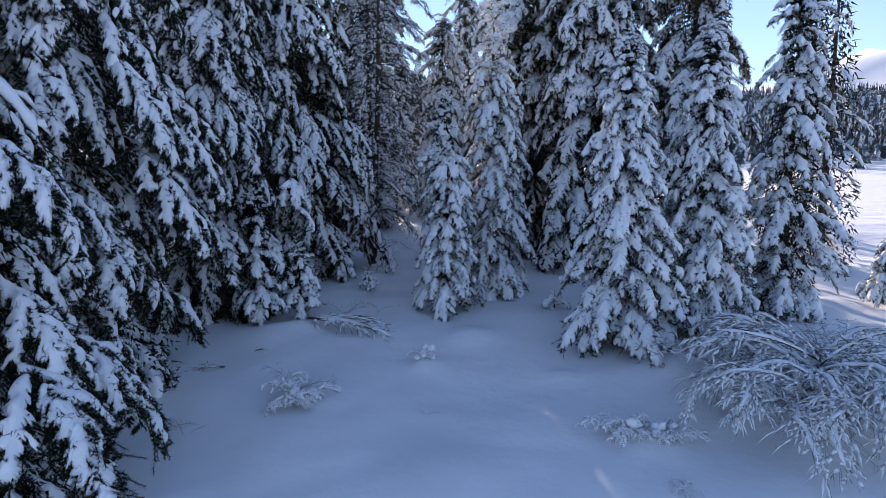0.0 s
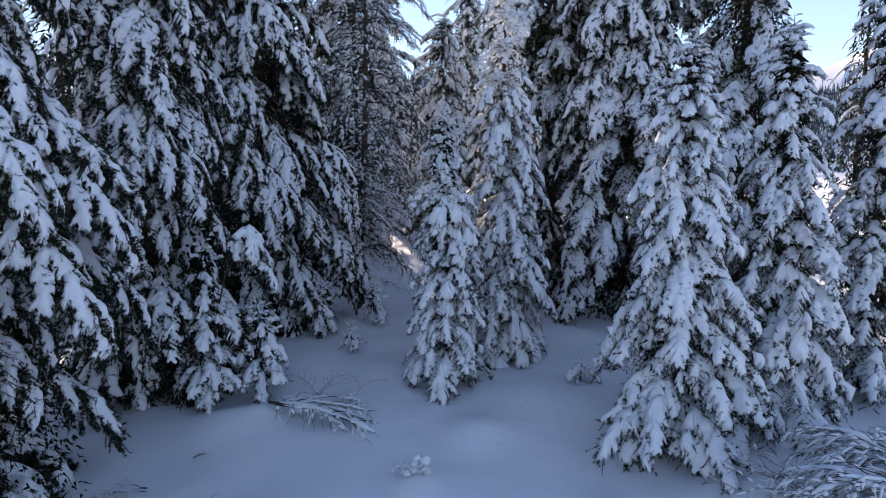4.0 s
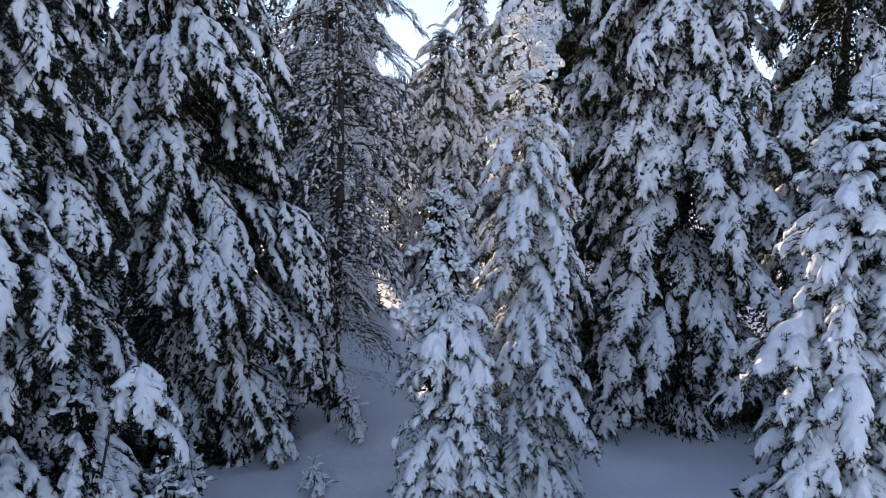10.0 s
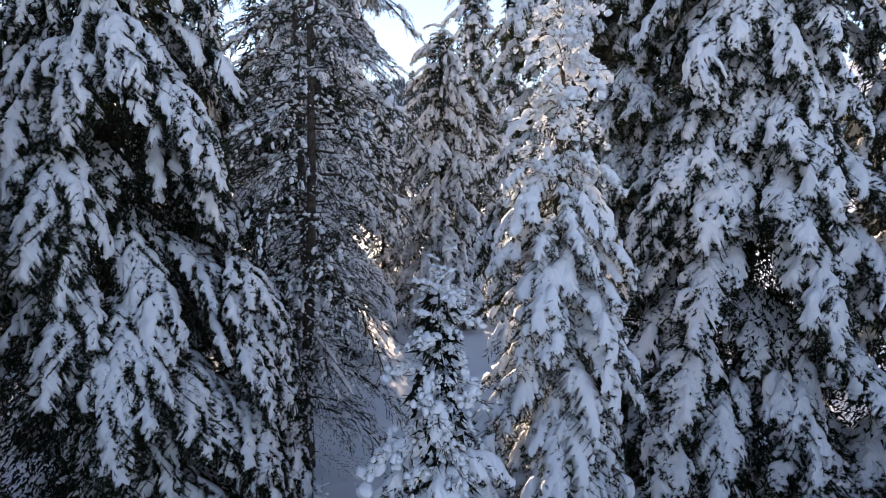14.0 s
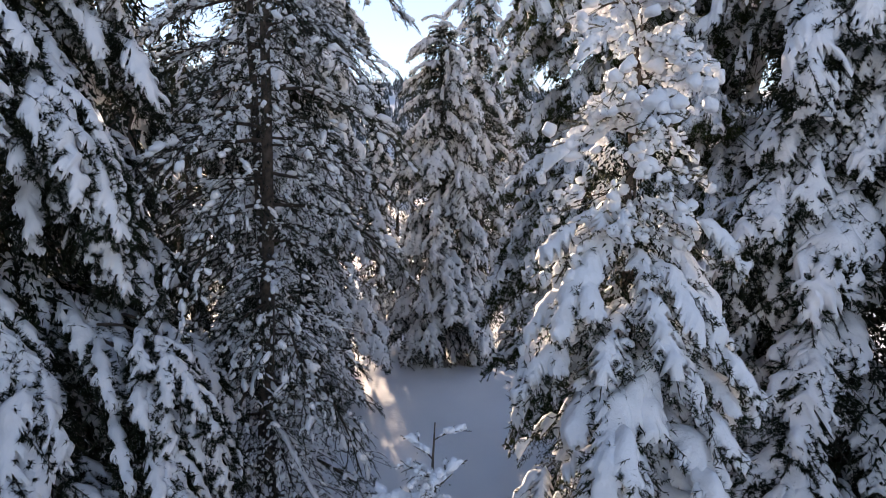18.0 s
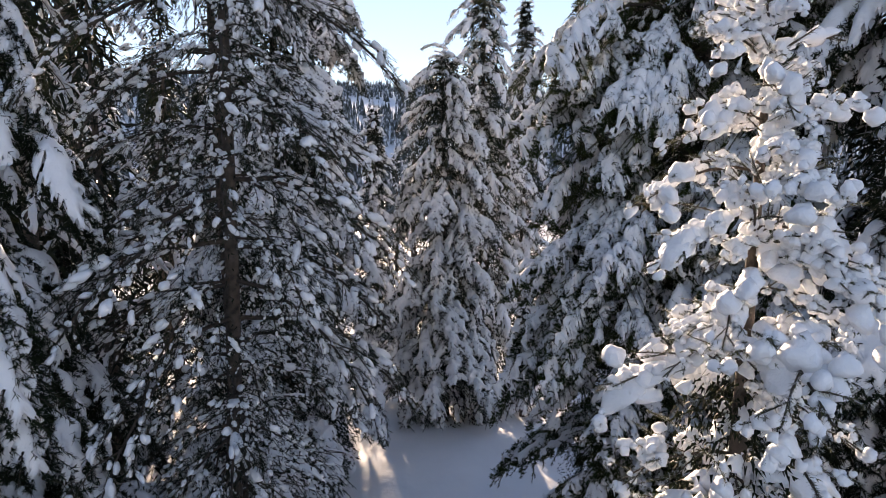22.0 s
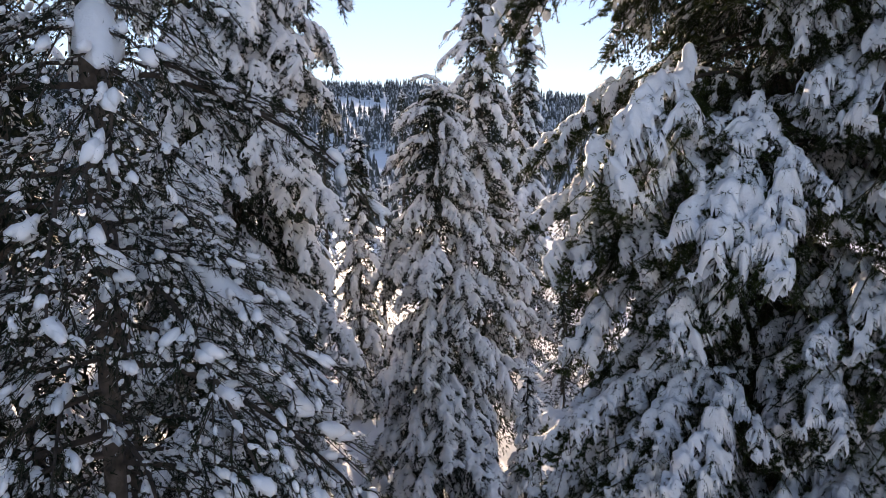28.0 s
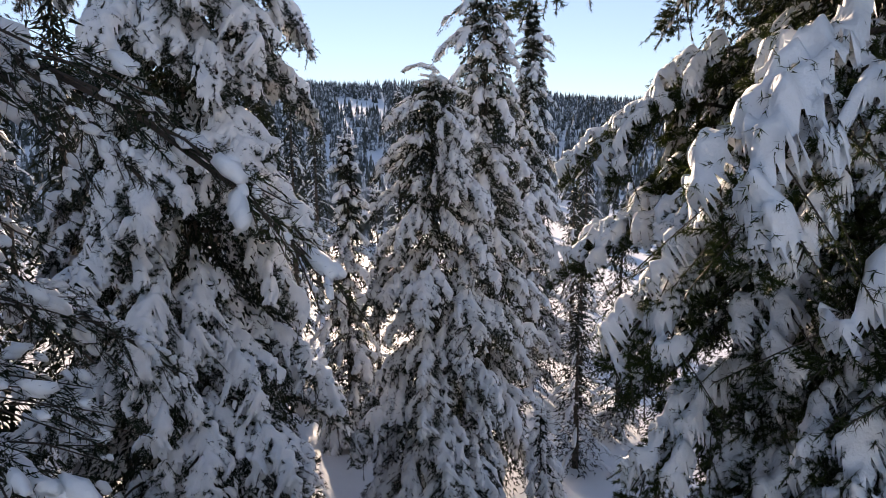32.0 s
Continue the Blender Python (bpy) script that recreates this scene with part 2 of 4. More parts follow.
# ---- tubes, snow and needles ----
class Soup:
    """Vertices and faces with a material index, gathered into one mesh."""

    def __init__(self):
        self.v, self.f, self.i = [], [], []

    def mesh(self, name, mats, flat=False):
        return mesh_of(name, self.v, self.f, mats, self.i, flat)

    def tube(self, pts, radii, sides, mat=0):
        b = len(self.v)
        for k, p in enumerate(pts):
            d = (pts[min(k + 1, len(pts) - 1)] - pts[max(k - 1, 0)]).normalized()
            s = d.cross(Vector((0.3, 0.2, 1)) if abs(d.z) < 0.9 else Vector((1, 0.2, 0))).normalized()
            u = s.cross(d)
            for q in range(sides):
                w = 2 * math.pi * q / sides
                self.v.append(p + (s * math.cos(w) + u * math.sin(w)) * radii[k])
        for k in range(len(pts) - 1):
            for q in range(sides):
                self.f.append((b + k * sides + q, b + k * sides + (q + 1) % sides, b + (k + 1) * sides + (q + 1) % sides, b + (k + 1) * sides + q))
                self.i.append(mat)

    def snow(self, rng, pts, widths, thick, sides=7, mat=0, fringe=0, rough=0.16):
        """A rounded bank of snow lying along the points, thin at both ends, with a ragged fringe."""
        b = len(self.v)
        n = len(pts)
        edge = []
        for k, p in enumerate(pts):
            d = (pts[min(k + 1, n - 1)] - pts[max(k - 1, 0)]).normalized()
            s = d.cross(Vector((0, 0, 1)))
            s = s.normalized() if s.length > 0.15 else Vector((0, 1, 0))
            u = s.cross(d)
            if u.z < 0:
                u = -u
            u = (u + Vector((0, 0, 0.6))).normalized()
            w = widths[k] * (0.22 if k in (0, n - 1) else 1.0)
            for q in range(sides):
                g = 2 * math.pi * q / sides + 0.2
                c, sn = math.cos(g), math.sin(g)
                h = sn * thick * w if sn > 0 else sn * thick * w * 0.35
                j = 1 + rng.uniform(-rough, rough)
                self.v.append(p + s * (c * w * j) + u * (h * j + 0.3 * thick * w))
            edge.append((p, s * w * 0.85, d))
        for k in range(n - 1):
            for q in range(sides):
                self.f.append((b + k * sides + q, b + k * sides + (q + 1) % sides, b + (k + 1) * sides + (q + 1) % sides, b + (k + 1) * sides + q))
                self.i.append(mat)
        self.f += [tuple(range(b + sides - 1, b - 1, -1)), tuple(range(b + (n - 1) * sides, b + n * sides))]
        self.i += [mat, mat]
        for k in range(fringe):
            p, s, d = edge[rng.randrange(1, n)]
            g = rng.choice((-1, 1)) * rng.uniform(0.5, 1)
            q = p + s * g
            ln = s.length * rng.uniform(0.7, 1.5)
            way = (s.normalized() * g + d * rng.uniform(0.3, 1.2) + Vector((0, 0, rng.uniform(-0.7, 0.1)))).normalized()
            sd = way.cross(Vector((rng.gauss(0, 0.5), rng.gauss(0, 0.5), 1))).normalized() * s.length * 0.24
            c = len(self.v)
            self.v += [q - sd, q + sd, q + way * ln]
            self.f.append((c, c + 1, c + 2))
            self.i.append(mat)

    def cushion(self, rng, pts, width, thick, sides=9, mat=0, step=0.09):
        """A broad soft bank of snow with an uneven rim, drooping to both sides."""
        n = max(4, int(sum((pts[k + 1] - pts[k]).length for k in range(len(pts) - 1)) / step))
        rows = []
        for k in range(n + 1):
            t = k / n * (len(pts) - 1)
            q = min(len(pts) - 2, int(t))
            rows.append(pts[q].lerp(pts[q + 1], t - q))
        sink = Vector((rng.uniform(0, 50), rng.uniform(0, 50), 0))
        b = len(self.v)
        for k, p in enumerate(rows):
            d = (rows[min(k + 1, n)] - rows[max(k - 1, 0)]).normalized()
            s = d.cross(Vector((0, 0, 1)))
            s = s.normalized() if s.length > 0.15 else Vector((0, 1, 0))
            u = (s.cross(d) + Vector((0, 0, 0.5))).normalized()
            e = math.sin(math.pi * min(1, max(0, 0.04 + 0.92 * k / n))) ** 0.5
            for q in range(sides):
                g = 2 * math.pi * q / sides + 0.1
                c, sn = math.cos(g), math.sin(g)
                m = noise.noise(sink + p * 4 + Vector((0, 0, c * 2))) * 0.75 + noise.noise(sink + p * 10 + Vector((c, sn, 0))) * 0.4
                w = width * e * (1 + m)
                h = thick * e * (1 + 0.6 * m)
                z = sn * h if sn > 0 else sn * h * 0.3
                self.v.append(p + s * c * w + u * (z + 0.2 * h) - Vector((0, 0, 0.35 * w * c * c)))
        for k in range(n):
            for q in range(sides):
                self.f.append((b + k * sides + q, b + k * sides + (q + 1) % sides, b + (k + 1) * sides + (q + 1) % sides, b + (k + 1) * sides + q))
                self.i.append(mat)
        self.f += [tuple(range(b + sides - 1, b - 1, -1)), tuple(range(b + n * sides, b + (n + 1) * sides))]
        self.i += [mat, mat]

    def lump(self, rng, p, d, r, stretch=1.0, around=8, rings=5, mat=0, knob=0.25):
        """A rounded puff of snow at p, drawn out along d and flattened below."""
        d = d.normalized()
        s = d.cross(Vector((0.2, 0.1, 1)) if abs(d.z) < 0.9 else Vector((1, 0.1, 0))).normalized()
        u = s.cross(d)
        if u.z < 0:
            u = -u
        sway = Vector((rng.uniform(0, 90), rng.uniform(0, 90), rng.uniform(0, 90)))
        b = len(self.v)
        for k in range(rings + 1):
            a = math.pi * k / rings
            for q in range(around if 0 < k < rings else 1):
                w = 2 * math.pi * q / around
                e = Vector((-math.cos(a), math.sin(a) * math.cos(w), math.sin(a) * math.sin(w)))
                g = r * (1 + 0.5 * noise.noise(sway + e * 1.0) + knob * noise.noise(sway + e * 2.7))
                self.v.append(p + d * (e.x * g * stretch) + s * (e.y * g) + u * (e.z * g * (1 if e.z > 0 else 0.8)) - Vector((0, 0, 0.3 * g * e.y * e.y)))
        last = b + 1 + (rings - 1) * around
        for q in range(around):
            n = (q + 1) % around
            self.f += [(b, b + 1 + n, b + 1 + q), (last, last - around + q, last - around + n)]
            self.i += [mat, mat]
            for k in range(rings - 2):
                e = b + 1 + k * around
                self.f.append((e + q, e + n, e + around + n, e + around + q))
                self.i.append(mat)

    def needles(self, rng, pts, count, size, wide=0.17, mat=1):
        n = len(pts) - 1
        for _ in range(count):
            t = rng.random() * n
            k = min(int(t), n - 1)
            d = pts[k + 1] - pts[k]
            p = pts[k] + d * (t - k)
            d = d.normalized()
            r = Vector((rng.gauss(0, 1), rng.gauss(0, 1), rng.gauss(-0.25, 1))).normalized()
            way = (d * 0.75 + r * 0.75).normalized()
            side = way.cross(Vector((rng.gauss(0, 1), rng.gauss(0, 1), rng.gauss(0, 1)))).normalized() * size * wide * 0.5
            ln = size * rng.uniform(0.65, 1.25)
            b = len(self.v)
            self.v += [p - side, p + side, p + way * ln]
            self.f.append((b, b + 1, b + 2))
            self.i.append(mat)


def bend(start, yaw, tilt, fall, length, n, rng, wander=0.12, pull=1.0):
    """Points of a limb that starts with that yaw and tilt (radians) and falls by an angle towards its tip."""
    pts, p = [start.copy()], start.copy()
    for k in range(n):
        u = (k + 0.5) / n
        g = max(-1.5, tilt - fall * u ** pull)
        y = yaw + rng.uniform(-wander, wander)
        p = p + Vector((math.cos(g) * math.cos(y), math.cos(g) * math.sin(y), math.sin(g))) * (length / n)
        pts.append(p.copy())
    return pts


def make_bough(name, seed, length, twigs, up, fall, spread, hang, pad, cover, lump, size, dense, needle, rings=3, sides=5, sub=0, shy=0.25, pull=0.55, wide=0.17, fringe=0, soft=0.0, step=0.09, finger=(0.3, 0.6), bark=TWIG, stout=0.009, wander=0.16):
    """One limb with its side twigs and needles, and apart from it the snow that lies on them.
    pad: half width of the snow along the limb; cover: share of the twigs with snow; lump: half width of the snow on a twig;
    shy: the share of the limb near the trunk that is bare."""
    rng = random.Random(seed)
    wood, snow = Soup(), Soup()
    n = 10
    axis = bend(Vector((0, 0, 0)), 0, up, up + fall, length, n, rng, wander, pull)
    wood.tube(axis[::2], [length * stout * (1 - 0.17 * k) + 0.004 for k in range(n // 2 + 1)], 4)
    first = max(1, int(shy * n))
    if needle:
        wood.needles(rng, axis[first:], int(length * dense * 0.8), size, wide)
    if pad > 0:
        rows = []
        for k in range(first * 3, 3 * n, 2):
            rows.append(axis[k // 3].lerp(axis[k // 3 + 1], (k % 3) / 3))
        runs, cur = [], []
        for q in rows:
            cur.append(q)
            if len(cur) > 5 and rng.random() < 0.12:
                runs.append(cur)
                cur = []
        if len(cur) > 2:
            runs.append(cur)
        for run in runs:
            m = len(run)
            if soft:
                snow.cushion(rng, run, pad * rng.uniform(0.75, 1.3), soft * rng.uniform(0.7, 1.3), 9 if step < 0.095 else 6, step=step)
                continue
            ws = [pad * (0.4 + 0.6 * math.sin(math.pi * (0.1 + 0.8 * k / (m - 1)))) * rng.uniform(0.6, 1.3) for k in range(m)]
            snow.snow(rng, run, ws, 0.8, sides + 2, fringe=8)
    for i in range(twigs):
        u = shy * 0.9 + (0.98 - shy * 0.9) * (i + rng.random() * 0.7) / twigs
        k = min(n - 1, int(u * n))
        p = axis[k].lerp(axis[k + 1], u * n - k)
        d = axis[k + 1] - axis[k]
        slope = math.asin(max(-1, min(1, d.normalized().z)))
        side = 1 if i % 2 else -1
        v = (u - shy) / (1 - shy)
        tl = spread * length * (max(0.05, math.sin(math.pi * (0.22 + 0.66 * v))) ** 0.8) * rng.uniform(0.6, 1.2)
        yaw = side * rng.uniform(0.6, 1.2) * (1.05 - 0.35 * v)
        pts = bend(p, yaw, slope * 0.6 + rng.uniform(-0.1, 0.3), hang * rng.uniform(0.6, 1.2), tl, 5, rng, wander)
        if needle:
            wood.tube([pts[0], pts[2], pts[5]], [0.004 + 0.002 * length, 0.006, 0.003], 3)
        else:
            wood.tube(pts, [0.004 + 0.003 * length * (1 - j / 5) for j in range(6)], 3)
        if needle:
            wood.needles(rng, pts, int(tl * dense), size, wide)
        for clump in range(1 if needle else 3):
            if rng.random() > cover:
                continue
            a0, a1 = (rng.uniform(0.0, 0.2), rng.uniform(0.65, 1.0)) if needle else (clump * 0.33, clump * 0.33 + rng.uniform(0.14, 0.33))
            row = []
            for j in range(rings + 1):
                s = (a0 + (a1 - a0) * j / rings) * 5
                q = min(4, int(s))
                row.append(pts[q].lerp(pts[q + 1], s - q))
            ws = [lump * (0.3 + 0.7 * math.sin(math.pi * (0.2 + 0.7 * j / rings))) * rng.uniform(0.65, 1.35) for j in range(rings + 1)]
            if soft and step < 0.095 and sides > 3:
                snow.cushion(rng, row, lump * rng.uniform(0.7, 1.3), soft * 0.5, 7 if step < 0.1 else 5, step=step)
            else:
                snow.snow(rng, row, ws, 0.9, sides, fringe=fringe)
        for h in range(sub):
            s = rng.uniform(0.8, 4.9)
            q = min(4, int(s))
            st = pts[q].lerp(pts[q + 1], s - q)
            sl = tl * rng.uniform(*finger)
            tw = bend(st, yaw + rng.choice((-1, 1)) * rng.uniform(0.3, 0.9), slope * 0.6 - 0.3, hang * 0.9, sl, 2, rng)
            if needle:
                wood.needles(rng, tw, int(sl * dense), size, wide)
            else:
                wood.tube(tw, [0.007, 0.005, 0.003], 3)
            if rng.random() < cover * 0.55:
                snow.snow(rng, tw, [lump * 0.5 * rng.uniform(0.7, 1.2), lump * 0.75, lump * 0.3], 0.85, sides)
    mats = [TWIG, needle] if needle else [bark]
    made = wood.mesh(name, mats, flat=True), snow.mesh("snow_load", [SNOW_LOAD])
    SOUPS[made[0].name] = (wood, snow)
    return made


def frond(wood, snow, rng, pts, width, lobes, thick, cover, size, per, wide, needle, cols=(-1, 0, 1), poke=1.45, patch=0.0, notch=0.3):
    """A spray like a fishbone along the points: snow with lobes to both sides, and needles that stick out from under it."""
    seg = len(pts) - 1
    rows = 2 * lobes
    sway = rng.uniform(0, 30)
    gain = [[rng.uniform(0.65, 1.2) if rng.random() < cover else 0.0 for _ in range(lobes)] for _ in (0, 1)]
    b = len(snow.v)
    cut = 0.42 * (patch - 0.5) if patch else -9
    bare = [noise.noise(Vector((sway, k / rows * len(pts) * 0.55, 3))) < cut for k in range(rows + 1)]
    for k in range(rows + 1):
        t = k / rows * 0.999
        q = int(t * seg)
        p = pts[q].lerp(pts[q + 1], t * seg - q)
        d = (pts[min(q + 2, seg)] - pts[max(q - 1, 0)]).normalized()
        s = d.cross(Vector((0, 0, 1)))
        s = s.normalized() if s.length > 0.15 else Vector((0, 1, 0))
        u = s.cross(d)
        u = (u + Vector((0, 0, 0.45))).normalized()
        env = width * max(0.08, math.sin(math.pi * (0.14 + 0.8 * t))) ** 0.6 * (0.25 if k in (0, rows) else 1)
        hump = thick * (0.8 + 0.8 * noise.noise(Vector((sway, t * 9, 0)))) * (0.3 if k in (0, rows) else 1)
        slim = 0.06 if bare[k] else 0.7 if bare[max(0, k - 1)] or bare[min(rows, k + 1)] else 1.0
        for c in cols:
            g = gain[0 if c < 0 else 1][min(lobes - 1, k // 2)]
            w = env * (g if k % 2 and g else notch) * slim
            j = 1 + 0.5 * noise.noise(Vector((sway + c * 3, t * 23, 7)))
            w, h = w * (0.6 + 0.4 * j), hump * slim * (1 - c * c) ** 0.6 * j
            snow.v.append(p + s * (c * w) + d * (0.5 * w * abs(c) if k % 2 else 0) + u * (h + 0.012) - Vector((0, 0, 0.4 * w * c * c)))
        snow.v.append(p - u * 0.015)
        m = len(cols) + 1
        if k < rows and not (bare[k] and bare[k + 1]):
            e = b + m * k
            for c in range(m - 2):
                snow.f.append((e + c, e + c + 1, e + c + m + 1, e + c + m))
            snow.f += [(e + m - 1, e, e + m, e + 2 * m - 1), (e + m - 2, e + m - 1, e + 2 * m - 1, e + 2 * m - 2)]
            snow.i += [0] * m
        if k % 2 and needle:
            for side in (-1, 1):
                g = gain[0 if side < 0 else 1][k // 2]
                w = env * (g or 0.9)
                tip = p + s * (side * w * poke) + d * (0.75 * w) - Vector((0, 0, 0.4 * w + 0.06))
                wood.needles(rng, [p.lerp(tip, 0.3) - Vector((0, 0, 0.03)), tip], per if g and not bare[k] else int(per * 1.5), size, wide)


def sprigs(wood, snow, rng, count, size, wide, run=0.1, each=9):
    """Short shoots that break through the snow and lie on it, tips forward and down."""
    for _ in range(count):
        f = rng.choice(snow.f)
        a, b, c = (snow.v[q] for q in f[:3])
        n = (b - a).cross(c - a)
        if n.length < 1e-7:
            continue
        n = n.normalized()
        if n.z < 0:
            n = -n
        p = (a + b + c) / 3
        way = (Vector((1, rng.gauss(0, 0.6), rng.gauss(-0.5, 0.4))) - n * 0.3).normalized()
        way = (way - n * way.dot(n) * 0.8).normalized()
        ln = run * rng.uniform(0.6, 1.4)
        wood.needles(rng, [p - n * 0.01, p + way * ln * 0.5 + n * 0.015, p + way * ln + n * 0.012], each, size, wide)


def make_spray(name, seed, length, up, fall, pull, width, lobes, thick, cover, size, per, wide, needle, shy=0.05, sides=0, spread=0.3, hang=1.0, small=5, cols=(-1, 0, 1), poke=1.45, patch=0.0, notch=0.3):
    """A limb as one long frond with side limbs that are fronds too."""
    rng = random.Random(seed)
    wood, snow = Soup(), Soup()
    n = 12
    axis = bend(Vector((0, 0, 0)), 0, up, up + fall, length, n, rng, 0.18, pull)
    wood.tube(axis[::2], [length * 0.008 * (1 - 0.15 * k) + 0.004 for k in range(n // 2 + 1)], 4)
    if needle:
        wood.needles(rng, axis, int(length * per * 2.5), size * 1.15, wide)
    frond(wood, snow, rng, axis[int(shy * n):], width, lobes, thick, cover, size, per, wide, needle, cols, poke, patch, notch)
    for i in range(sides):
        u = 0.16 + 0.62 * (i + rng.random() * 0.8) / sides
        k = int(u * n)
        d = (axis[k + 1] - axis[k]).normalized()
        slope = math.asin(max(-1, min(1, d.z)))
        tl = spread * length * (1.15 - 0.6 * u) * rng.uniform(0.7, 1.2)
        pts = bend(axis[k], (1 if i % 2 else -1) * rng.uniform(0.45, 0.95), slope * 0.7 + 0.15, hang * rng.uniform(0.7, 1.15), tl, 6, rng, 0.2, 0.8)
        wood.tube(pts[::3], [0.004 + 0.003 * length, 0.007, 0.003], 3)
        frond(wood, snow, rng, pts, width * rng.uniform(0.6, 0.85), small, thick * 0.8, cover * 0.9, size, per, wide, needle, poke=poke, patch=patch, notch=notch)
    if needle:
        sprigs(wood, snow, rng, int(length * 8), size, wide)
    made = wood.mesh(name, [TWIG, needle], flat=True), snow.mesh("snow_load", [SNOW_LOAD])
    SOUPS[made[0].name] = (wood, snow)
    return made


def pad(wood, snow, rng, pts, width, thick, fingers, groove, hole, needle, size, per, wide, poke, sag, net=(4, 6)):
    """A blanket of snow over a fan of shoots: whole along its spine, parted into drooping fingers at the rim, with holes where shoots stick out."""
    seg = len(pts) - 1
    run = sum((pts[k + 1] - pts[k]).length for k in range(seg))
    rows, cols = fingers * net[0], net[1]
    sway = Vector((rng.uniform(0, 60), rng.uniform(0, 60), rng.uniform(0, 60)))
    spots = []
    b = len(snow.v)
    keep = []
    gain = [[rng.uniform(0.6, 1.15) for _ in range(fingers + 1)] for _ in (0, 1)]
    for k in range(rows + 1):
        t = k / rows
        q = min(seg - 1, int(t * 0.999 * seg))
        p = pts[q].lerp(pts[q + 1], t * seg - q)
        d = (pts[min(q + 2, seg)] - pts[max(q - 1, 0)]).normalized()
        s = d.cross(Vector((0, 0, 1)))
        s = s.normalized() if s.length > 0.15 else Vector((0, 1, 0))
        u = (s.cross(d) + Vector((0, 0, 0.5))).normalized()
        env = width * max(0.1, math.sin(math.pi * (0.12 + 0.84 * t))) ** 0.6
        blob = 0.75 + 0.9 * noise.noise(sway + Vector((t * run * 3.2, 0, 0)))
        for c in range(-cols, cols + 1):
            a = abs(c) / cols
            side = 0 if c < 0 else 1
            ph = t * fingers + 0.35 * noise.noise(sway + Vector((t * 6, a * 2, side * 9)))
            ridge = (0.5 + 0.5 * math.cos(6.2832 * (ph % 1.0 - 0.5))) ** 0.6
            w = env * (1 + (gain[side][min(fingers, int(ph % 999))] - 1) * a)
            base = p + s * (c / cols * w) + d * (0.75 * w * a) - Vector((0, 0, sag * w * a * a))
            m = noise.noise(sway + base * 5.5) * 0.8 + noise.noise(sway + base * 13) * 0.45
            body = 1 - groove * a ** 0.8 * (1 - ridge) - hole * (0.25 + a) * max(0, 0.45 - m) - max(0, a - 0.72) * (1.6 - 1.2 * ridge)
            body = min(1, max(0, body)) * (0.3 if k in (0, rows) else 1)
            h = thick * max(0.2, blob) * (1 - 0.75 * a * a) * min(1, body * 1.5) ** 0.6 * (1 + 0.35 * m)
            snow.v += [base + u * (h if body > 0 else -0.02), base - u * 0.02]
            keep.append(body > 0.06)
            if needle and k % net[0] == 2 and c in (-cols, cols):
                if rng.random() < 0.75:
                    spots.append((p, base + Vector((rng.gauss(0, 0.05), rng.gauss(0, 0.05), rng.gauss(0, 0.03))), ph))
            if needle and not keep[-1] and a < 0.95 and rng.random() < 12 / (net[0] * net[1]):
                wood.needles(rng, [base - u * 0.05, base + u * 0.035 + d * 0.06 + s * 0.06 * c / cols], per, size, wide)
    m = 2 * cols + 1
    for k in range(rows):
        for c in range(m - 1):
            e = k * m + c
            if sum((keep[e], keep[e + 1], keep[e + m], keep[e + m + 1])) >= 3:
                v = [b + 2 * i for i in (e, e + 1, e + m + 1, e + m)]
                snow.f += [tuple(v), tuple(i + 1 for i in reversed(v))]
                snow.i += [0, 0]
    for p, tip, ph in spots:
        out = p.lerp(tip, poke * rng.uniform(0.75, 1.1)) - Vector((0, 0, 0.05))
        wood.tube([p, out], [0.006, 0.003], 3)
        wood.needles(rng, [p.lerp(tip, 0.25) - Vector((0, 0, 0.04)), out], int(per * 2.2), size, wide)


def make_pads(name, seed, length, up, fall, pull, width, thick, fingers, groove, hole, needle, size, per, wide, poke=1.3, sag=0.5, sides=4, spread=0.45, hang=0.8, shy=2.0, specks=30, net=(4, 6)):
    """A limb as one broad snow pad with smaller pads beside it. shy: twelfths of the limb near the trunk with no snow; specks: shoots that come through the snow."""
    rng = random.Random(seed)
    wood, snow = Soup(), Soup()
    n = 12
    axis = bend(Vector((0, 0, 0)), 0, up, up + fall, length, n, rng, 0.18, pull)
    wood.tube(axis[::2], [length * 0.008 * (1 - 0.15 * k) + 0.004 for k in range(n // 2 + 1)], 4)
    pad(wood, snow, rng, axis[int(shy + rng.uniform(0, 1.9)):], width, thick, fingers, groove, hole, needle, size, per, wide, poke, sag, net)
    for i in range(sides):
        u = 0.07 * shy + (0.74 - 0.07 * shy) * (i + rng.random() * 0.8) / sides
        k = int(u * n)
        d = (axis[k + 1] - axis[k]).normalized()
        slope = math.asin(max(-1, min(1, d.z)))
        tl = spread * length * (1.15 - 0.6 * u) * rng.uniform(0.7, 1.25)
        pts = bend(axis[k], (1 if i % 2 else -1) * rng.uniform(0.45, 0.95), slope * 0.7 + 0.15, hang * rng.uniform(0.7, 1.2), tl, 6, rng, 0.2, 0.8)
        wood.tube(pts[::3], [0.004 + 0.003 * length, 0.007, 0.003], 3)
        pad(wood, snow, rng, pts, width * rng.uniform(0.55, 0.85), thick * rng.uniform(0.5, 0.95), max(4, int(fingers * spread)), groove, hole, needle, size, per, wide, poke, sag, net)
    wood.needles(rng, axis[:int(shy) + 3], int(length * per * 2), size * 1.2, wide)
    sprigs(wood, snow, rng, specks, size, wide)
    made = wood.mesh(name, [TWIG, needle], flat=True), snow.mesh("snow_load", [SNOW_LOAD])
    SOUPS[made[0].name] = (wood, snow)
    return made


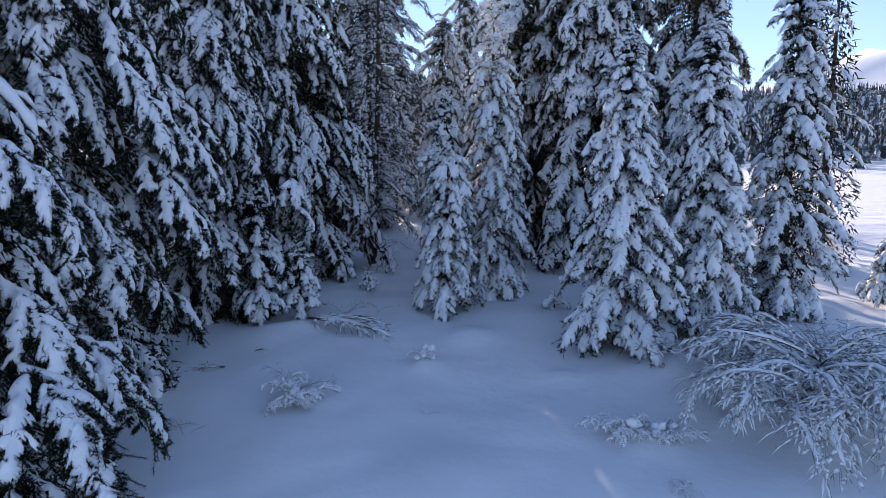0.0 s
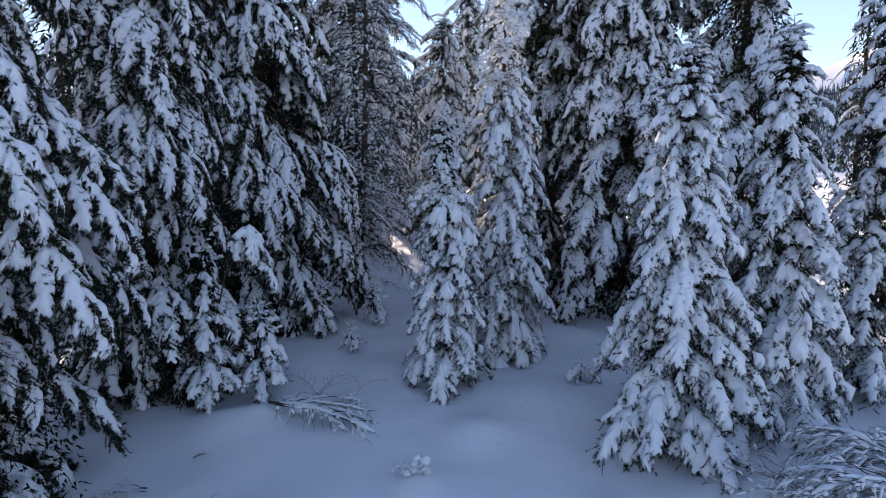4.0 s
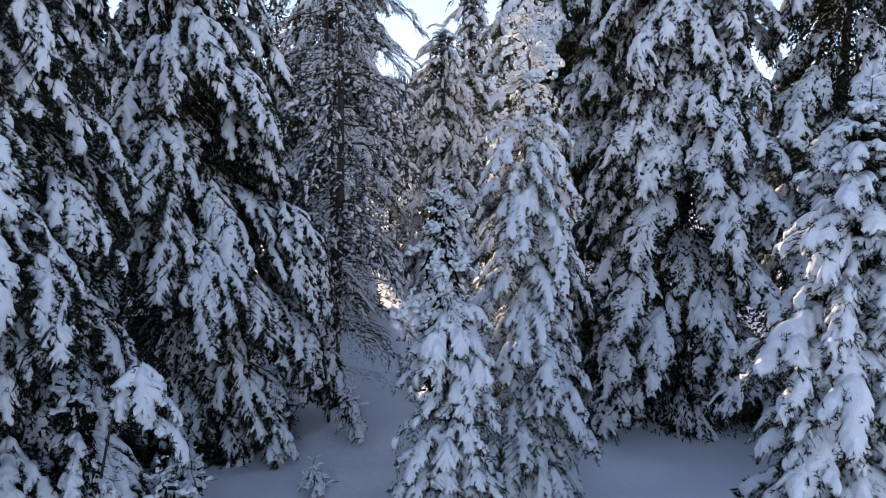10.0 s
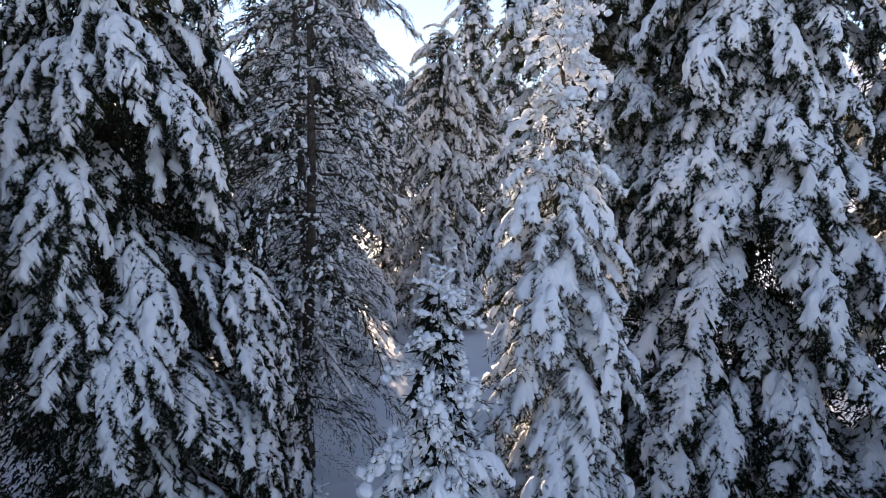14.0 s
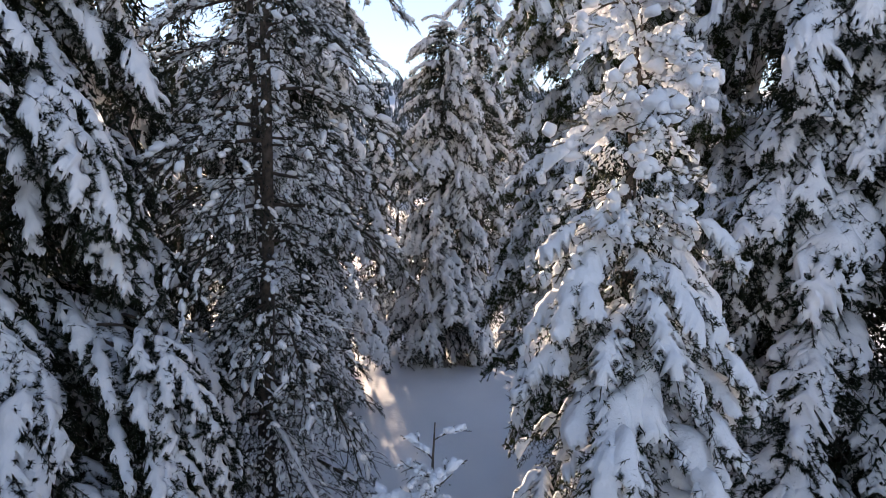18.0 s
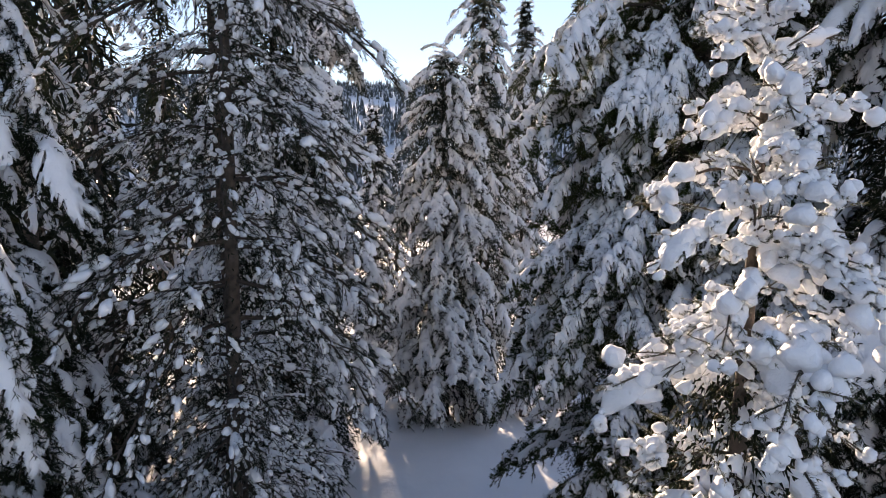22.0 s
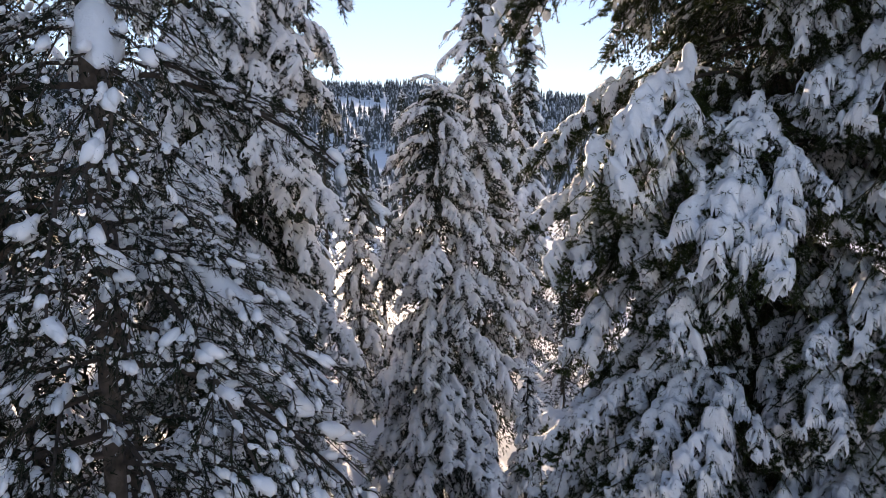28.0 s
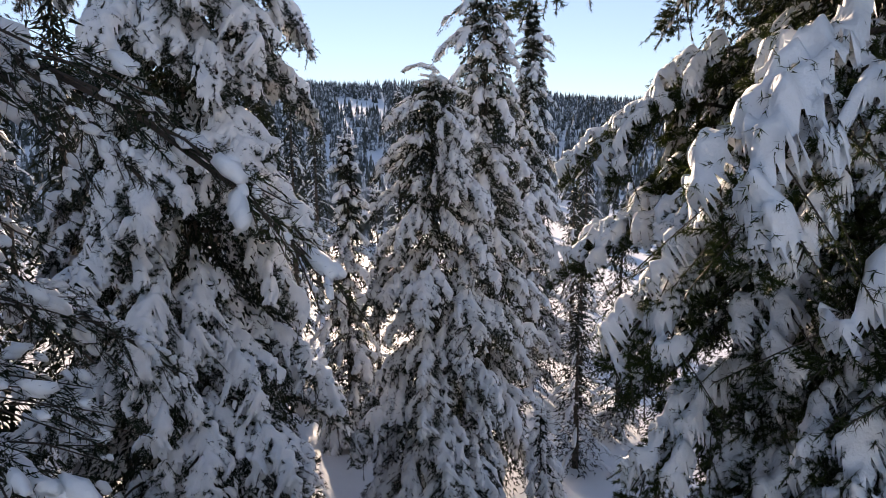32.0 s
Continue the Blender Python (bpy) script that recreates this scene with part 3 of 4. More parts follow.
def make_puffy(name, seed, length, up, fall, twigs, spread, hang, cover, r, needle, size, per, wide, stretch=1.2, tongue=0.0, broad=0.1, shy=0.1, pull=0.8, sub=1, ride=0.6, stout=0.009, back=0.75, bare=0.12, shape=(8, 5), heap=1, droop=0.0):
    """A limb with open twigs like bottle brushes, puffs of snow caught on them, and at times a long tongue of snow along it.
    cover: puffs for each radius of twig; bare: the share of a twig at its tip that stays free."""
    rng = random.Random(seed)
    wood, snow = Soup(), Soup()
    n = 10
    axis = bend(Vector((0, 0, 0)), 0, up, up + fall, length, n, rng, 0.2, pull)
    wood.tube(axis[::2], [length * stout * (1 - 0.16 * k) + 0.004 for k in range(n // 2 + 1)], 5)

    def dress(pts, rr, share):
        seg = len(pts) - 1
        run = sum((pts[k + 1] - pts[k]).length for k in range(seg))
        wood.needles(rng, pts, int(run * per), size, wide)
        at = rng.uniform(0.0, 0.8) * rr
        while at < run * (1 - bare):
            q = at / run * seg
            k = min(seg - 1, int(q))
            d = pts[k + 1] - pts[k]
            g = rr * (0.45 + 1.1 * rng.random() ** 2)
            if rng.random() < share:
                q = pts[k] + d * (q - k) + Vector((0, 0, ride * g))
                for _ in range(heap):
                    e = g * (rng.uniform(0.5, 1.0) if heap > 1 else 1)
                    snow.lump(rng, q + Vector((rng.gauss(0, 0.5), rng.gauss(0, 0.5), rng.gauss(-droop, 0.35 + droop))) * g, d.lerp(Vector((0, 0, -d.length)), droop * rng.random()), e, stretch * rng.uniform(0.8, 1.3), *shape)
            at += g * stretch * rng.uniform(0.9, 1.7)

    dress(axis[max(1, int(shy * n)):], r * 1.1, cover)
    for lay in range(2):
        if rng.random() > tongue:
            continue
        k = rng.randrange(3, 5) + 2 * lay
        snow.cushion(rng, axis[k:k + rng.randrange(4, 6)], broad * rng.uniform(0.7, 1.3), broad * rng.uniform(0.6, 0.9), 9)
    for i in range(twigs):
        u = shy + (0.96 - shy) * (i + rng.random() * 0.7) / twigs
        k = min(n - 1, int(u * n))
        p = axis[k].lerp(axis[k + 1], u * n - k)
        slope = math.asin(max(-1, min(1, (axis[k + 1] - axis[k]).normalized().z)))
        side = 1 if i % 2 else -1
        tl = spread * length * (1.1 - 0.75 * u) * rng.uniform(0.7, 1.25)
        yaw = side * rng.uniform(0.7, 1.15) * back
        pts = bend(p, yaw, slope * 0.6 + rng.uniform(-0.5 * droop, 0.3 + 0.9 * droop), hang * rng.uniform(0.6, 1.3), tl, 5, rng, 0.2)
        wood.tube([pts[0], pts[2], pts[5]], [0.004 + 0.002 * length, 0.006, 0.003], 4)
        dress(pts, r, cover)
        for h in range(sub):
            s = rng.uniform(1.2, 3.8)
            q = int(s)
            tw = bend(pts[q].lerp(pts[q + 1], s - q), yaw + rng.choice((-1, 1)) * rng.uniform(0.4, 0.9), slope * 0.5 + rng.uniform(-0.1, 0.2), hang, tl * rng.uniform(0.35, 0.6), 3, rng)
            wood.tube([tw[0], tw[3]], [0.005, 0.003], 3)
            dress(tw, r * 0.8, cover)
    sprigs(wood, snow, rng, int(length * 16), size, wide, 0.06)
    made = wood.mesh(name, [TWIG, needle], flat=True), snow.mesh("snow_load", [SNOW_LOAD])
    SOUPS[made[0].name] = (wood, snow)
    return made


LENGTH, SOUPS = {}, {}


def family(name, count, seed, maker=make_bough, **kw):
    made = [maker(name, seed + k, **kw) for k in range(count)]
    LENGTH[id(made)] = kw["length"]
    return made


# lengths in the families are real metres; limbs are scaled to their place by at most a half
FULL = (-1, -0.55, 0, 0.55, 1)
BIG_CURTAIN = family("branch", 9, 100, make_pads, length=3.2, up=0.4, fall=1.45, pull=0.62, width=0.34, thick=0.13, fingers=15, groove=0.95, hole=1.9, needle=NEEDLE_DARK, size=0.065, per=32, wide=0.16, poke=1.5, sides=6, spread=0.4, hang=1.2, shy=3.5, specks=90)
CURTAIN = family("branch", 7, 120, make_pads, length=2.0, up=0.4, fall=1.4, pull=0.65, width=0.24, thick=0.11, fingers=10, groove=1.0, hole=2.4, needle=NEEDLE_DARK, size=0.06, per=22, wide=0.2, poke=1.6, sides=4, spread=0.38, hang=1.2, shy=3.0, specks=45)
FAN = family("branch", 8, 140, make_spray, length=1.9, up=0.3, fall=1.2, pull=0.65, width=0.235, lobes=13, thick=0.12, cover=0.85, size=0.06, per=17, wide=0.22, needle=NEEDLE_FROST, sides=2, spread=0.34, hang=0.9, small=6, cols=FULL, patch=0.04, notch=0.45)
FAN += family("branch", 7, 150, make_pads, length=1.9, up=0.35, fall=1.25, pull=0.7, width=0.25, thick=0.13, fingers=11, groove=0.8, hole=0.9, needle=NEEDLE_FROST, size=0.07, per=13, wide=0.2, poke=1.35, sides=2, spread=0.4, shy=1.0, specks=16)
SMALL_FAN = family("branch", 8, 160, make_pads, length=1.0, up=0.4, fall=1.15, pull=0.7, width=0.17, thick=0.12, fingers=7, groove=0.8, hole=0.7, needle=NEEDLE_FROST, size=0.06, per=11, wide=0.2, poke=1.35, sides=2, spread=0.45, shy=1.0, specks=9)
BIG_FAN = family("branch", 9, 180, make_pads, length=3.2, up=0.3, fall=1.3, pull=0.6, width=0.37, thick=0.14, fingers=14, groove=0.85, hole=1.6, needle=NEEDLE_DARK, size=0.065, per=30, wide=0.2, poke=1.55, sides=6, spread=0.38, hang=1.2, shy=3.5, specks=90)
SOFT_FAN = family("branch", 9, 190, make_pads, length=2.6, up=0.35, fall=1.3, pull=0.7, width=0.4, thick=0.22, fingers=9, groove=0.6, hole=1.9, needle=NEEDLE_FROST, size=0.06, per=36, wide=0.16, poke=1.4, sides=4, spread=0.42, hang=1.1, shy=3.5, specks=110, net=(5, 8))
GREEN_BACK = family("branch", 6, 200, make_pads, length=3.0, up=0.25, fall=1.05, pull=0.65, width=0.34, thick=0.12, fingers=12, groove=1.0, hole=3.4, needle=NEEDLE_GREEN, size=0.055, per=44, wide=0.16, poke=1.6, sides=6, spread=0.4, shy=4.0, specks=60)
GREEN_FAN = family("branch", 9, 210, make_pads, length=2.8, up=0.35, fall=1.1, pull=0.8, width=0.38, thick=0.25, fingers=9, groove=0.5, hole=2.6, needle=NEEDLE_GREEN, size=0.048, per=70, wide=0.14, poke=1.7, sag=0.6, sides=3, spread=0.42, shy=4.0, specks=330, net=(6, 9))
PINE = family("branch", 9, 220, make_puffy, length=2.6, up=0.15, fall=1.0, twigs=14, spread=0.42, hang=0.9, cover=0.17, r=0.042, needle=NEEDLE_DARK, size=0.06, per=150, wide=0.1, stretch=1.7, tongue=0.25, broad=0.085, pull=0.7, sub=2, ride=0.2, bare=0.05, shape=(7, 4), heap=2)
DEAD = family("branch", 5, 225, length=2.4, twigs=14, up=0.1, fall=0.45, spread=0.28, hang=0.5, pad=0.055, cover=0.7, lump=0.04, size=0, dense=0, needle=None, sub=1, shy=0.1, pull=1.0, sides=5, rings=2)
PUFF = family("branch", 10, 230, make_puffy, length=1.1, up=0.45, fall=0.75, twigs=8, spread=0.5, hang=0.3, cover=0.33, r=0.075, needle=NEEDLE_TIP, size=0.034, per=560, wide=0.13, stretch=1.0, tongue=0.2, broad=0.12, sub=1, ride=0.35, bare=0.2, shape=(10, 7), heap=3, droop=0.45)
TIP = family("branch", 4, 240, make_puffy, length=0.5, up=0.55, fall=0.35, twigs=3, spread=0.4, hang=0.1, cover=0.75, r=0.035, needle=NEEDLE_TIP, size=0.028, per=300, wide=0.13, stretch=1.6, sub=0, bare=0.2)
FAR_FAN = family("branch", 6, 260, make_spray, length=2.4, up=0.3, fall=1.15, pull=0.65, width=0.25, lobes=9, thick=0.1, cover=0.8, size=0.11, per=8, wide=0.24, needle=NEEDLE_FROST, sides=3, spread=0.36, hang=0.9, small=4, patch=0.12)
WOOD_FAN = family("branch", 4, 270, length=3.0, twigs=8, up=0.15, fall=1.2, spread=0.25, hang=0.9, pad=0.17, cover=0.6, lump=0.12, size=0.13, dense=20, needle=NEEDLE_FROST, rings=2, sides=3, shy=0.05)
BARE = family("branch", 8, 280, length=3.0, twigs=26, up=1.1, fall=0.85, spread=0.19, hang=0.6, wander=0.5, pad=0.05, cover=0.9, lump=0.03, size=0, dense=0, needle=None, sub=5, finger=(0.35, 0.8), shy=0.2, pull=1.2, sides=4, rings=3, bark=FROST_TWIG, stout=0.007)
WEED = family("branch", 5, 285, length=0.9, twigs=8, up=1.3, fall=0.7, spread=0.32, hang=0.7, wander=0.4, pad=0.04, cover=0.95, lump=0.045, size=0, dense=0, needle=None, sub=3, finger=(0.35, 0.7), shy=0.15, pull=1.2, sides=4, rings=2, bark=FROST_TWIG, stout=0.009)
STALK = family("branch", 3, 290, length=1.5, twigs=9, up=1.4, fall=0.1, spread=0.3, hang=-0.3, pad=0.0, cover=0.4, lump=0.022, size=0, dense=0, needle=None, sub=2, shy=0.25, sides=4, rings=2, bark=FROST_TWIG, stout=0.006)


def part(name, me, parent, m=None, label=""):
    ob = new(name, me)
    ob.parent = parent
    if m is not None:
        ob.matrix_local = m
    if label:
        ob["label"] = label
    return ob


def limb(tree, fam, rng, z, angle, length, pitch=0.0, at=None):
    wood, snow = rng.choice(fam)
    s = length / LENGTH[id(fam)]
    p = at if at else (0, 0, z)
    m = Matrix.LocRotScale(p, Euler((rng.uniform(-0.12, 0.12), pitch, angle)), (s, s * rng.uniform(0.85, 1.15) * rng.choice((-1, 1)), s * rng.uniform(0.9, 1.1)))
    b = part("branch", wood, tree, m)
    part("snow_load", snow, b)["kind"] = "stuff"
    return b


def make_tree(x, y, top, r, count, big, small, label, seed, low=0.3, lean=(0.0, 0.0), shape=0.75, tips=True, girth=None, group="spruces of the clearing", name="spruce_tree", fill=200, core=0.7, inner_top=1.0, seen=40.0, skirt=0, upper=None, fine=None, leaf=0.6):
    """A spruce: trunk, limbs down to low metres over the ground, and a tip. top is its height above datum."""
    rng = random.Random(seed)
    g = ground_z(x, y) - 0.1
    h = top - g
    tree = tagged(new(name), label, "tree", group)
    tree.location = (x, y, g)
    trunk = Soup()
    base = girth or 0.012 * h + 0.03

    def axis(z):
        k = z / h
        return Vector((lean[0] * k + 0.05 * math.sin(k * 9 + seed), lean[1] * k + 0.05 * math.cos(k * 7 + seed), z))
    n = 14
    trunk.tube([axis(h * k / n) for k in range(n + 1)], [base * (1 - 0.97 * k / n) * (1.35 if k == 0 else 1) for k in range(n + 1)], 9)
    # needles round the trunk, within the limbs' reach, coloured dark for the shade
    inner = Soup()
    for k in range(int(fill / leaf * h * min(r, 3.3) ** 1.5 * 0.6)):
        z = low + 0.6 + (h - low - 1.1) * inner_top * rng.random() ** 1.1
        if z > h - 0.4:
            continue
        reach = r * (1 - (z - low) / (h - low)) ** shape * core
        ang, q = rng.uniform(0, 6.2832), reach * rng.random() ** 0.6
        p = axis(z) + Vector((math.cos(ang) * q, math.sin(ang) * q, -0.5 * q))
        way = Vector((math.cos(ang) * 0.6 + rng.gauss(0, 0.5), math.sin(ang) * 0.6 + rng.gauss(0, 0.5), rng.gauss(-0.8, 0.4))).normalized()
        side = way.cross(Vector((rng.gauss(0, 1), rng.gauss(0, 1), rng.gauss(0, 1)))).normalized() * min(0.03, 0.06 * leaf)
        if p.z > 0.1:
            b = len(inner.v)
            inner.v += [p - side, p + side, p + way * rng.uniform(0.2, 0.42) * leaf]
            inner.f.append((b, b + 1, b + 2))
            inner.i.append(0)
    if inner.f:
        part("foliage", inner.mesh("foliage", [NEEDLE_SHADE], flat=True), tree, label="needles inside the crown, coloured darker for the shade there")
    ang = rng.random() * 6
    for k in range(count):
        u = (k + rng.random()) / count
        u = u ** 0.9
        z = low + (h - low - 0.35) * u
        ang += 2.39996 + rng.uniform(-0.5, 0.5)
        if not fine and math.sin(ang) > 0.35 and rng.random() < 0.75 or x < -6 and math.cos(ang) < -0.5 and rng.random() < 0.6 or x > 7 and math.cos(ang) > 0.6 and rng.random() < 0.5:
            continue
        reach = (0.1 + (r - 0.1) * (1 - u) ** shape) * (1.15 - 0.65 * rng.random() ** 1.4)
        if fine:
            reach *= 0.8 + 0.2 * smooth(8, 12, z)
        length = reach * 1.42
        fam = big if length > 0.62 * LENGTH[id(big)] else small
        fam = upper if upper and u > 0.62 + 0.1 * rng.random() else fam
        if fine and math.sin(ang) < 0.3 and math.cos(ang) < 0.7 and z > 4 and rng.random() < 0.93:
            fam = fine
        if fam is upper and rng.random() < 0.3:
            continue
        if z + g > seen:
            if rng.random() < 0.35:
                continue
            fam = WOOD_FAN
        pitch = -0.5 * max(0, u - 0.7) / 0.3 + rng.uniform(-0.15, 0.12)
        if fam is upper:
            pitch, length = pitch + rng.uniform(-0.45, 0.6), length * rng.uniform(0.65, 1.0)
        # the limb leaves the trunk higher up than its tip hangs
        at = axis(min(h - 0.3, z + 0.45 * reach))
        most = 1.2 * LENGTH[id(fam)]
        if length > most:
            out = Vector((math.cos(ang), math.sin(ang), 0.1)) * (length - most) * 0.75
            trunk.tube([at, at + out * 0.5, at + out], [0.05, 0.04, 0.03], 5)
            at, length = at + out, most
        limb(tree, fam, rng, z, ang, max(0.25, length), pitch, at)
    # a skirt of low limbs round the foot
    for k in range(skirt):
        reach = r * rng.uniform(0.45, 0.95)
        limb(tree, small, rng, 0, k * 2.39996, reach * 1.3, rng.uniform(-0.05, 0.2), axis(rng.uniform(0.5, 1.1) + 0.2 * r))
    for k in range(50 if fine else 0):
        z, ang = rng.uniform(2, 17.0), rng.uniform(2.0, 5.6)
        limb(tree, big, rng, z, ang, r * rng.uniform(0.5, 0.85), rng.uniform(-0.25, 0.15), axis(z + 0.3 * r))
    for k in range(40 if fine else 0):
        z, ang = rng.uniform(4, 17.5), rng.uniform(2.6, 5.2)
        out = Vector((math.cos(ang), math.sin(ang), 0.05)) * r * rng.uniform(0.15, 0.5)
        at = axis(z + 0.25 * r)
        trunk.tube([at, at + out * 0.5, at + out], [0.05, 0.04, 0.03], 5)
        limb(tree, fine, rng, z, ang, r * rng.uniform(0.5, 0.75), rng.uniform(-0.25, 0.15), at + out)
    for k in range(20 if fine else 0):
        z, ang = rng.uniform(5.5, 11.0), rng.uniform(3.2, 5.4)
        out = Vector((math.cos(ang), math.sin(ang), 0.05)) * r * rng.uniform(0.2, 0.4)
        at = axis(z + 0.25 * r)
        trunk.tube([at, at + out * 0.5, at + out], [0.05, 0.04, 0.03], 5)
        limb(tree, fine, rng, z, ang, r * rng.uniform(0.6, 0.8), rng.uniform(-0.2, 0.15), at + out)
    if tips:
        for k in range(9):
            limb(tree, TIP, rng, 0, k * 2.4, 0.22 + 0.05 * k, -0.2, axis(h - 0.1 - 0.11 * k))
    part("trunk", trunk.mesh("trunk", [BARK]), tree)
    return tree


# heights over which the crowns are only coarse
SEEN = {5: 12.5, 6: 13.5, 7: 11.0, 8: 6.0, 9: 14.0, 10: 14.0, 11: 15.8}
SPRUCES = [
    # x, y, top, reach, limbs, large limbs, small limbs, shape, label
    (0.1, 22.9, 7.75, 1.1, 220, FAN, SMALL_FAN, 0.5, "slim young spruce thickly coated in white snow"),
    (1.95, 25.7, 12.2, 1.6, 360, FAN, SMALL_FAN, 0.6, "snow-laden spruce with long drooping fronds beside a smaller one"),
    (5.35, 19.4, 9.0, 1.8, 230, FAN, SMALL_FAN, 0.62, "conical spruce wrapped in heavy snow at the clearing's edge"),
    (8.3, 20.9, 9.6, 1.8, 210, FAN, SMALL_FAN, 0.6, "conical snow-covered spruce standing behind the bare shrub"),
    (12.1, 23.0, 11.6, 1.9, 160, FAN, SMALL_FAN, 0.5, "dark green spruce with snow on its drooping boughs"),
    (-8.6, 23.8, 21.0, 3.7, 260, BIG_CURTAIN, CURTAIN, 0.5, "tall old spruce with snowy curtains of hanging boughs"),
    (-7.1, 29.5, 23.0, 4.4, 300, BIG_CURTAIN, CURTAIN, 0.95, "tall dark spruce with long snow-striped hanging boughs"),
    (-10.4, 16.4, 18.0, 5.0, 240, BIG_CURTAIN, CURTAIN, 0.6, "old spruce with low boughs sweeping onto the snow"),
    (-9.7, 11.5, 15.0, 4.3, 150, BIG_CURTAIN, CURTAIN, 0.8, "old spruce with low boughs sweeping onto the snow"),
    (7.2, 30.6, 19.0, 3.3, 290, BIG_FAN, CURTAIN, 0.4, "tall spruce with tiers of drooping snow-loaded boughs"),
    (11.0, 29.5, 20.0, 3.0, 160, BIG_FAN, CURTAIN, 0.45, "tall dark spruce rising behind the smaller snowy ones"),
    (4.8, 34.4, 30.0, 3.55, 270, GREEN_BACK, GREEN_BACK, 0.2, "large green fir with thick pads of snow on its boughs"),
    (-5.1, 42.0, 22.0, 3.4, 200, SOFT_FAN, FAN, 0.38, "broad fir buried under rounded cushions of snow"),
    (0.0, 45.9, 14.9, 2.15, 175, SOFT_FAN, FAN, 0.35, "tall spruce with snow-loaded hanging boughs in the glade"),
    (1.7, 50.0, 21.5, 2.2, 190, FAN, SMALL_FAN, 0.5, "tall slim spruce dusted with snow"),
    (4.3, 58.0, 19.5, 2.2, 160, FAN, SMALL_FAN, 0.6, "slender pointed spruce dusted with snow"),
    (-3.4, 53.8, 13.6, 1.7, 120, FAN, SMALL_FAN, 0.6, "thin spruce with sunlit frosted boughs"),
    (-2.7, 58.5, 11.4, 1.4, 50, FAR_FAN, FAR_FAN, 0.6, "thin spruce with sunlit frosted boughs"),
    (-3.1, 85.0, 18.4, 1.9, 60, FAR_FAN, FAR_FAN, 0.5, "tall slim spruce dusted with snow"),
    (3.05, 46.2, 5.6, 0.9, 50, FAN, SMALL_FAN, 0.7, "small spruce smothered in snow at the glade's edge"),
    (-2.5, 28.6, 1.9, 0.55, 30, SMALL_FAN, SMALL_FAN, 0.6, "little spruce sapling packed with snow"),
    (-4.3, 27.4, 2.1, 0.6, 30, SMALL_FAN, SMALL_FAN, 0.6, "little spruce sapling packed with snow"),
    (-5.3, 24.2, 1.9, 0.7, 30, SMALL_FAN, SMALL_FAN, 0.6, "little spruce sapling under old hanging boughs"),
    (-6.3, 21.9, 4.4, 0.95, 50, FAN, SMALL_FAN, 0.7, "narrow snow-bowed young spruce"),
    (-5.0, 22.4, 2.6, 0.75, 32, SMALL_FAN, SMALL_FAN, 0.7, "narrow snow-bowed young spruce"),
    (4.1, 23.4, 0.5, 0.5, 18, SMALL_FAN, SMALL_FAN, 0.6, "tiny spruce sapling half buried in snow"),
    (-3.0, 26.0, 0.9, 0.4, 14, SMALL_FAN, SMALL_FAN, 0.6, "tiny spruce sapling half buried in snow"),
    (16.5, 24.0, 2.5, 1.1, 32, FAN, SMALL_FAN, 0.6, "low snow-covered spruce beside the open field"),
    (7.4, 54.0, 10.5, 1.5, 50, FAR_FAN, FAR_FAN, 0.6, "snow-dusted spruce beside the open field"),
]
TREES = []
for k, (x, y, top, r, count, big, small, shape, label) in enumerate(SPRUCES):
    TREES.append(make_tree(x, y, top, r, count, big, small, label, 10 + k, shape=shape, low=0.25 if top < 16 else 0.5, upper=PUFF if k < 2 else None,
              fine=GREEN_FAN if big is GREEN_BACK else None, leaf=0.18 if k in (1, 11) else 0.5, inner_top=0.8 if k == 1 else 1.0,
              seen=SEEN.get(k, 40.0), core=0.58 if k < 5 else 0.7, skirt=18 if 2 < top < 17 else 26 if top > 17 and y < 45 else 0, fill=110 if big is FAR_FAN else 400 if k == 11 else 260 if top > 13 else 200))
# long low boughs that sweep out from the tall dark spruce
rng = random.Random(91)
for k in range(16):
    z, ang = rng.uniform(1.8, 7.5), rng.uniform(-0.75, 0.15)
    out = Vector((math.cos(ang), math.sin(ang), 0.1)) * rng.uniform(1.6, 2.3)
    limb(TREES[6], BIG_CURTAIN, rng, z, ang, rng.uniform(2.6, 3.3), rng.uniform(-0.1, 0.15), Vector((0, 0, z)) + out)
# two thin trees with bare lower trunks and hanging twigs
thin = make_tree(-3.35, 31.1, 21.0, 2.3, 170, PINE, PINE, "thin-crowned conifer with a bare brown trunk and snowy twigs", 61, low=1.5, shape=0.25, lean=(0.7, 0.1), girth=0.17, fill=40, leaf=0.2, core=0.8, seen=15.0)
make_tree(-3.6, 32.7, 20.0, 2.0, 60, PINE, PINE, "thin-crowned conifer with a bare brown trunk and snowy twigs", 62, low=2.5, shape=0.3, girth=0.16, fill=0, seen=15.0)
rng = random.Random(77)
for k in range(34):
    z = rng.uniform(1.2, 7.0)
    limb(thin, DEAD, rng, z, rng.uniform(-2.6, 1.0), rng.uniform(1.3, 2.4), rng.uniform(-0.1, 0.3), (0.7 * z / 21, 0, z))
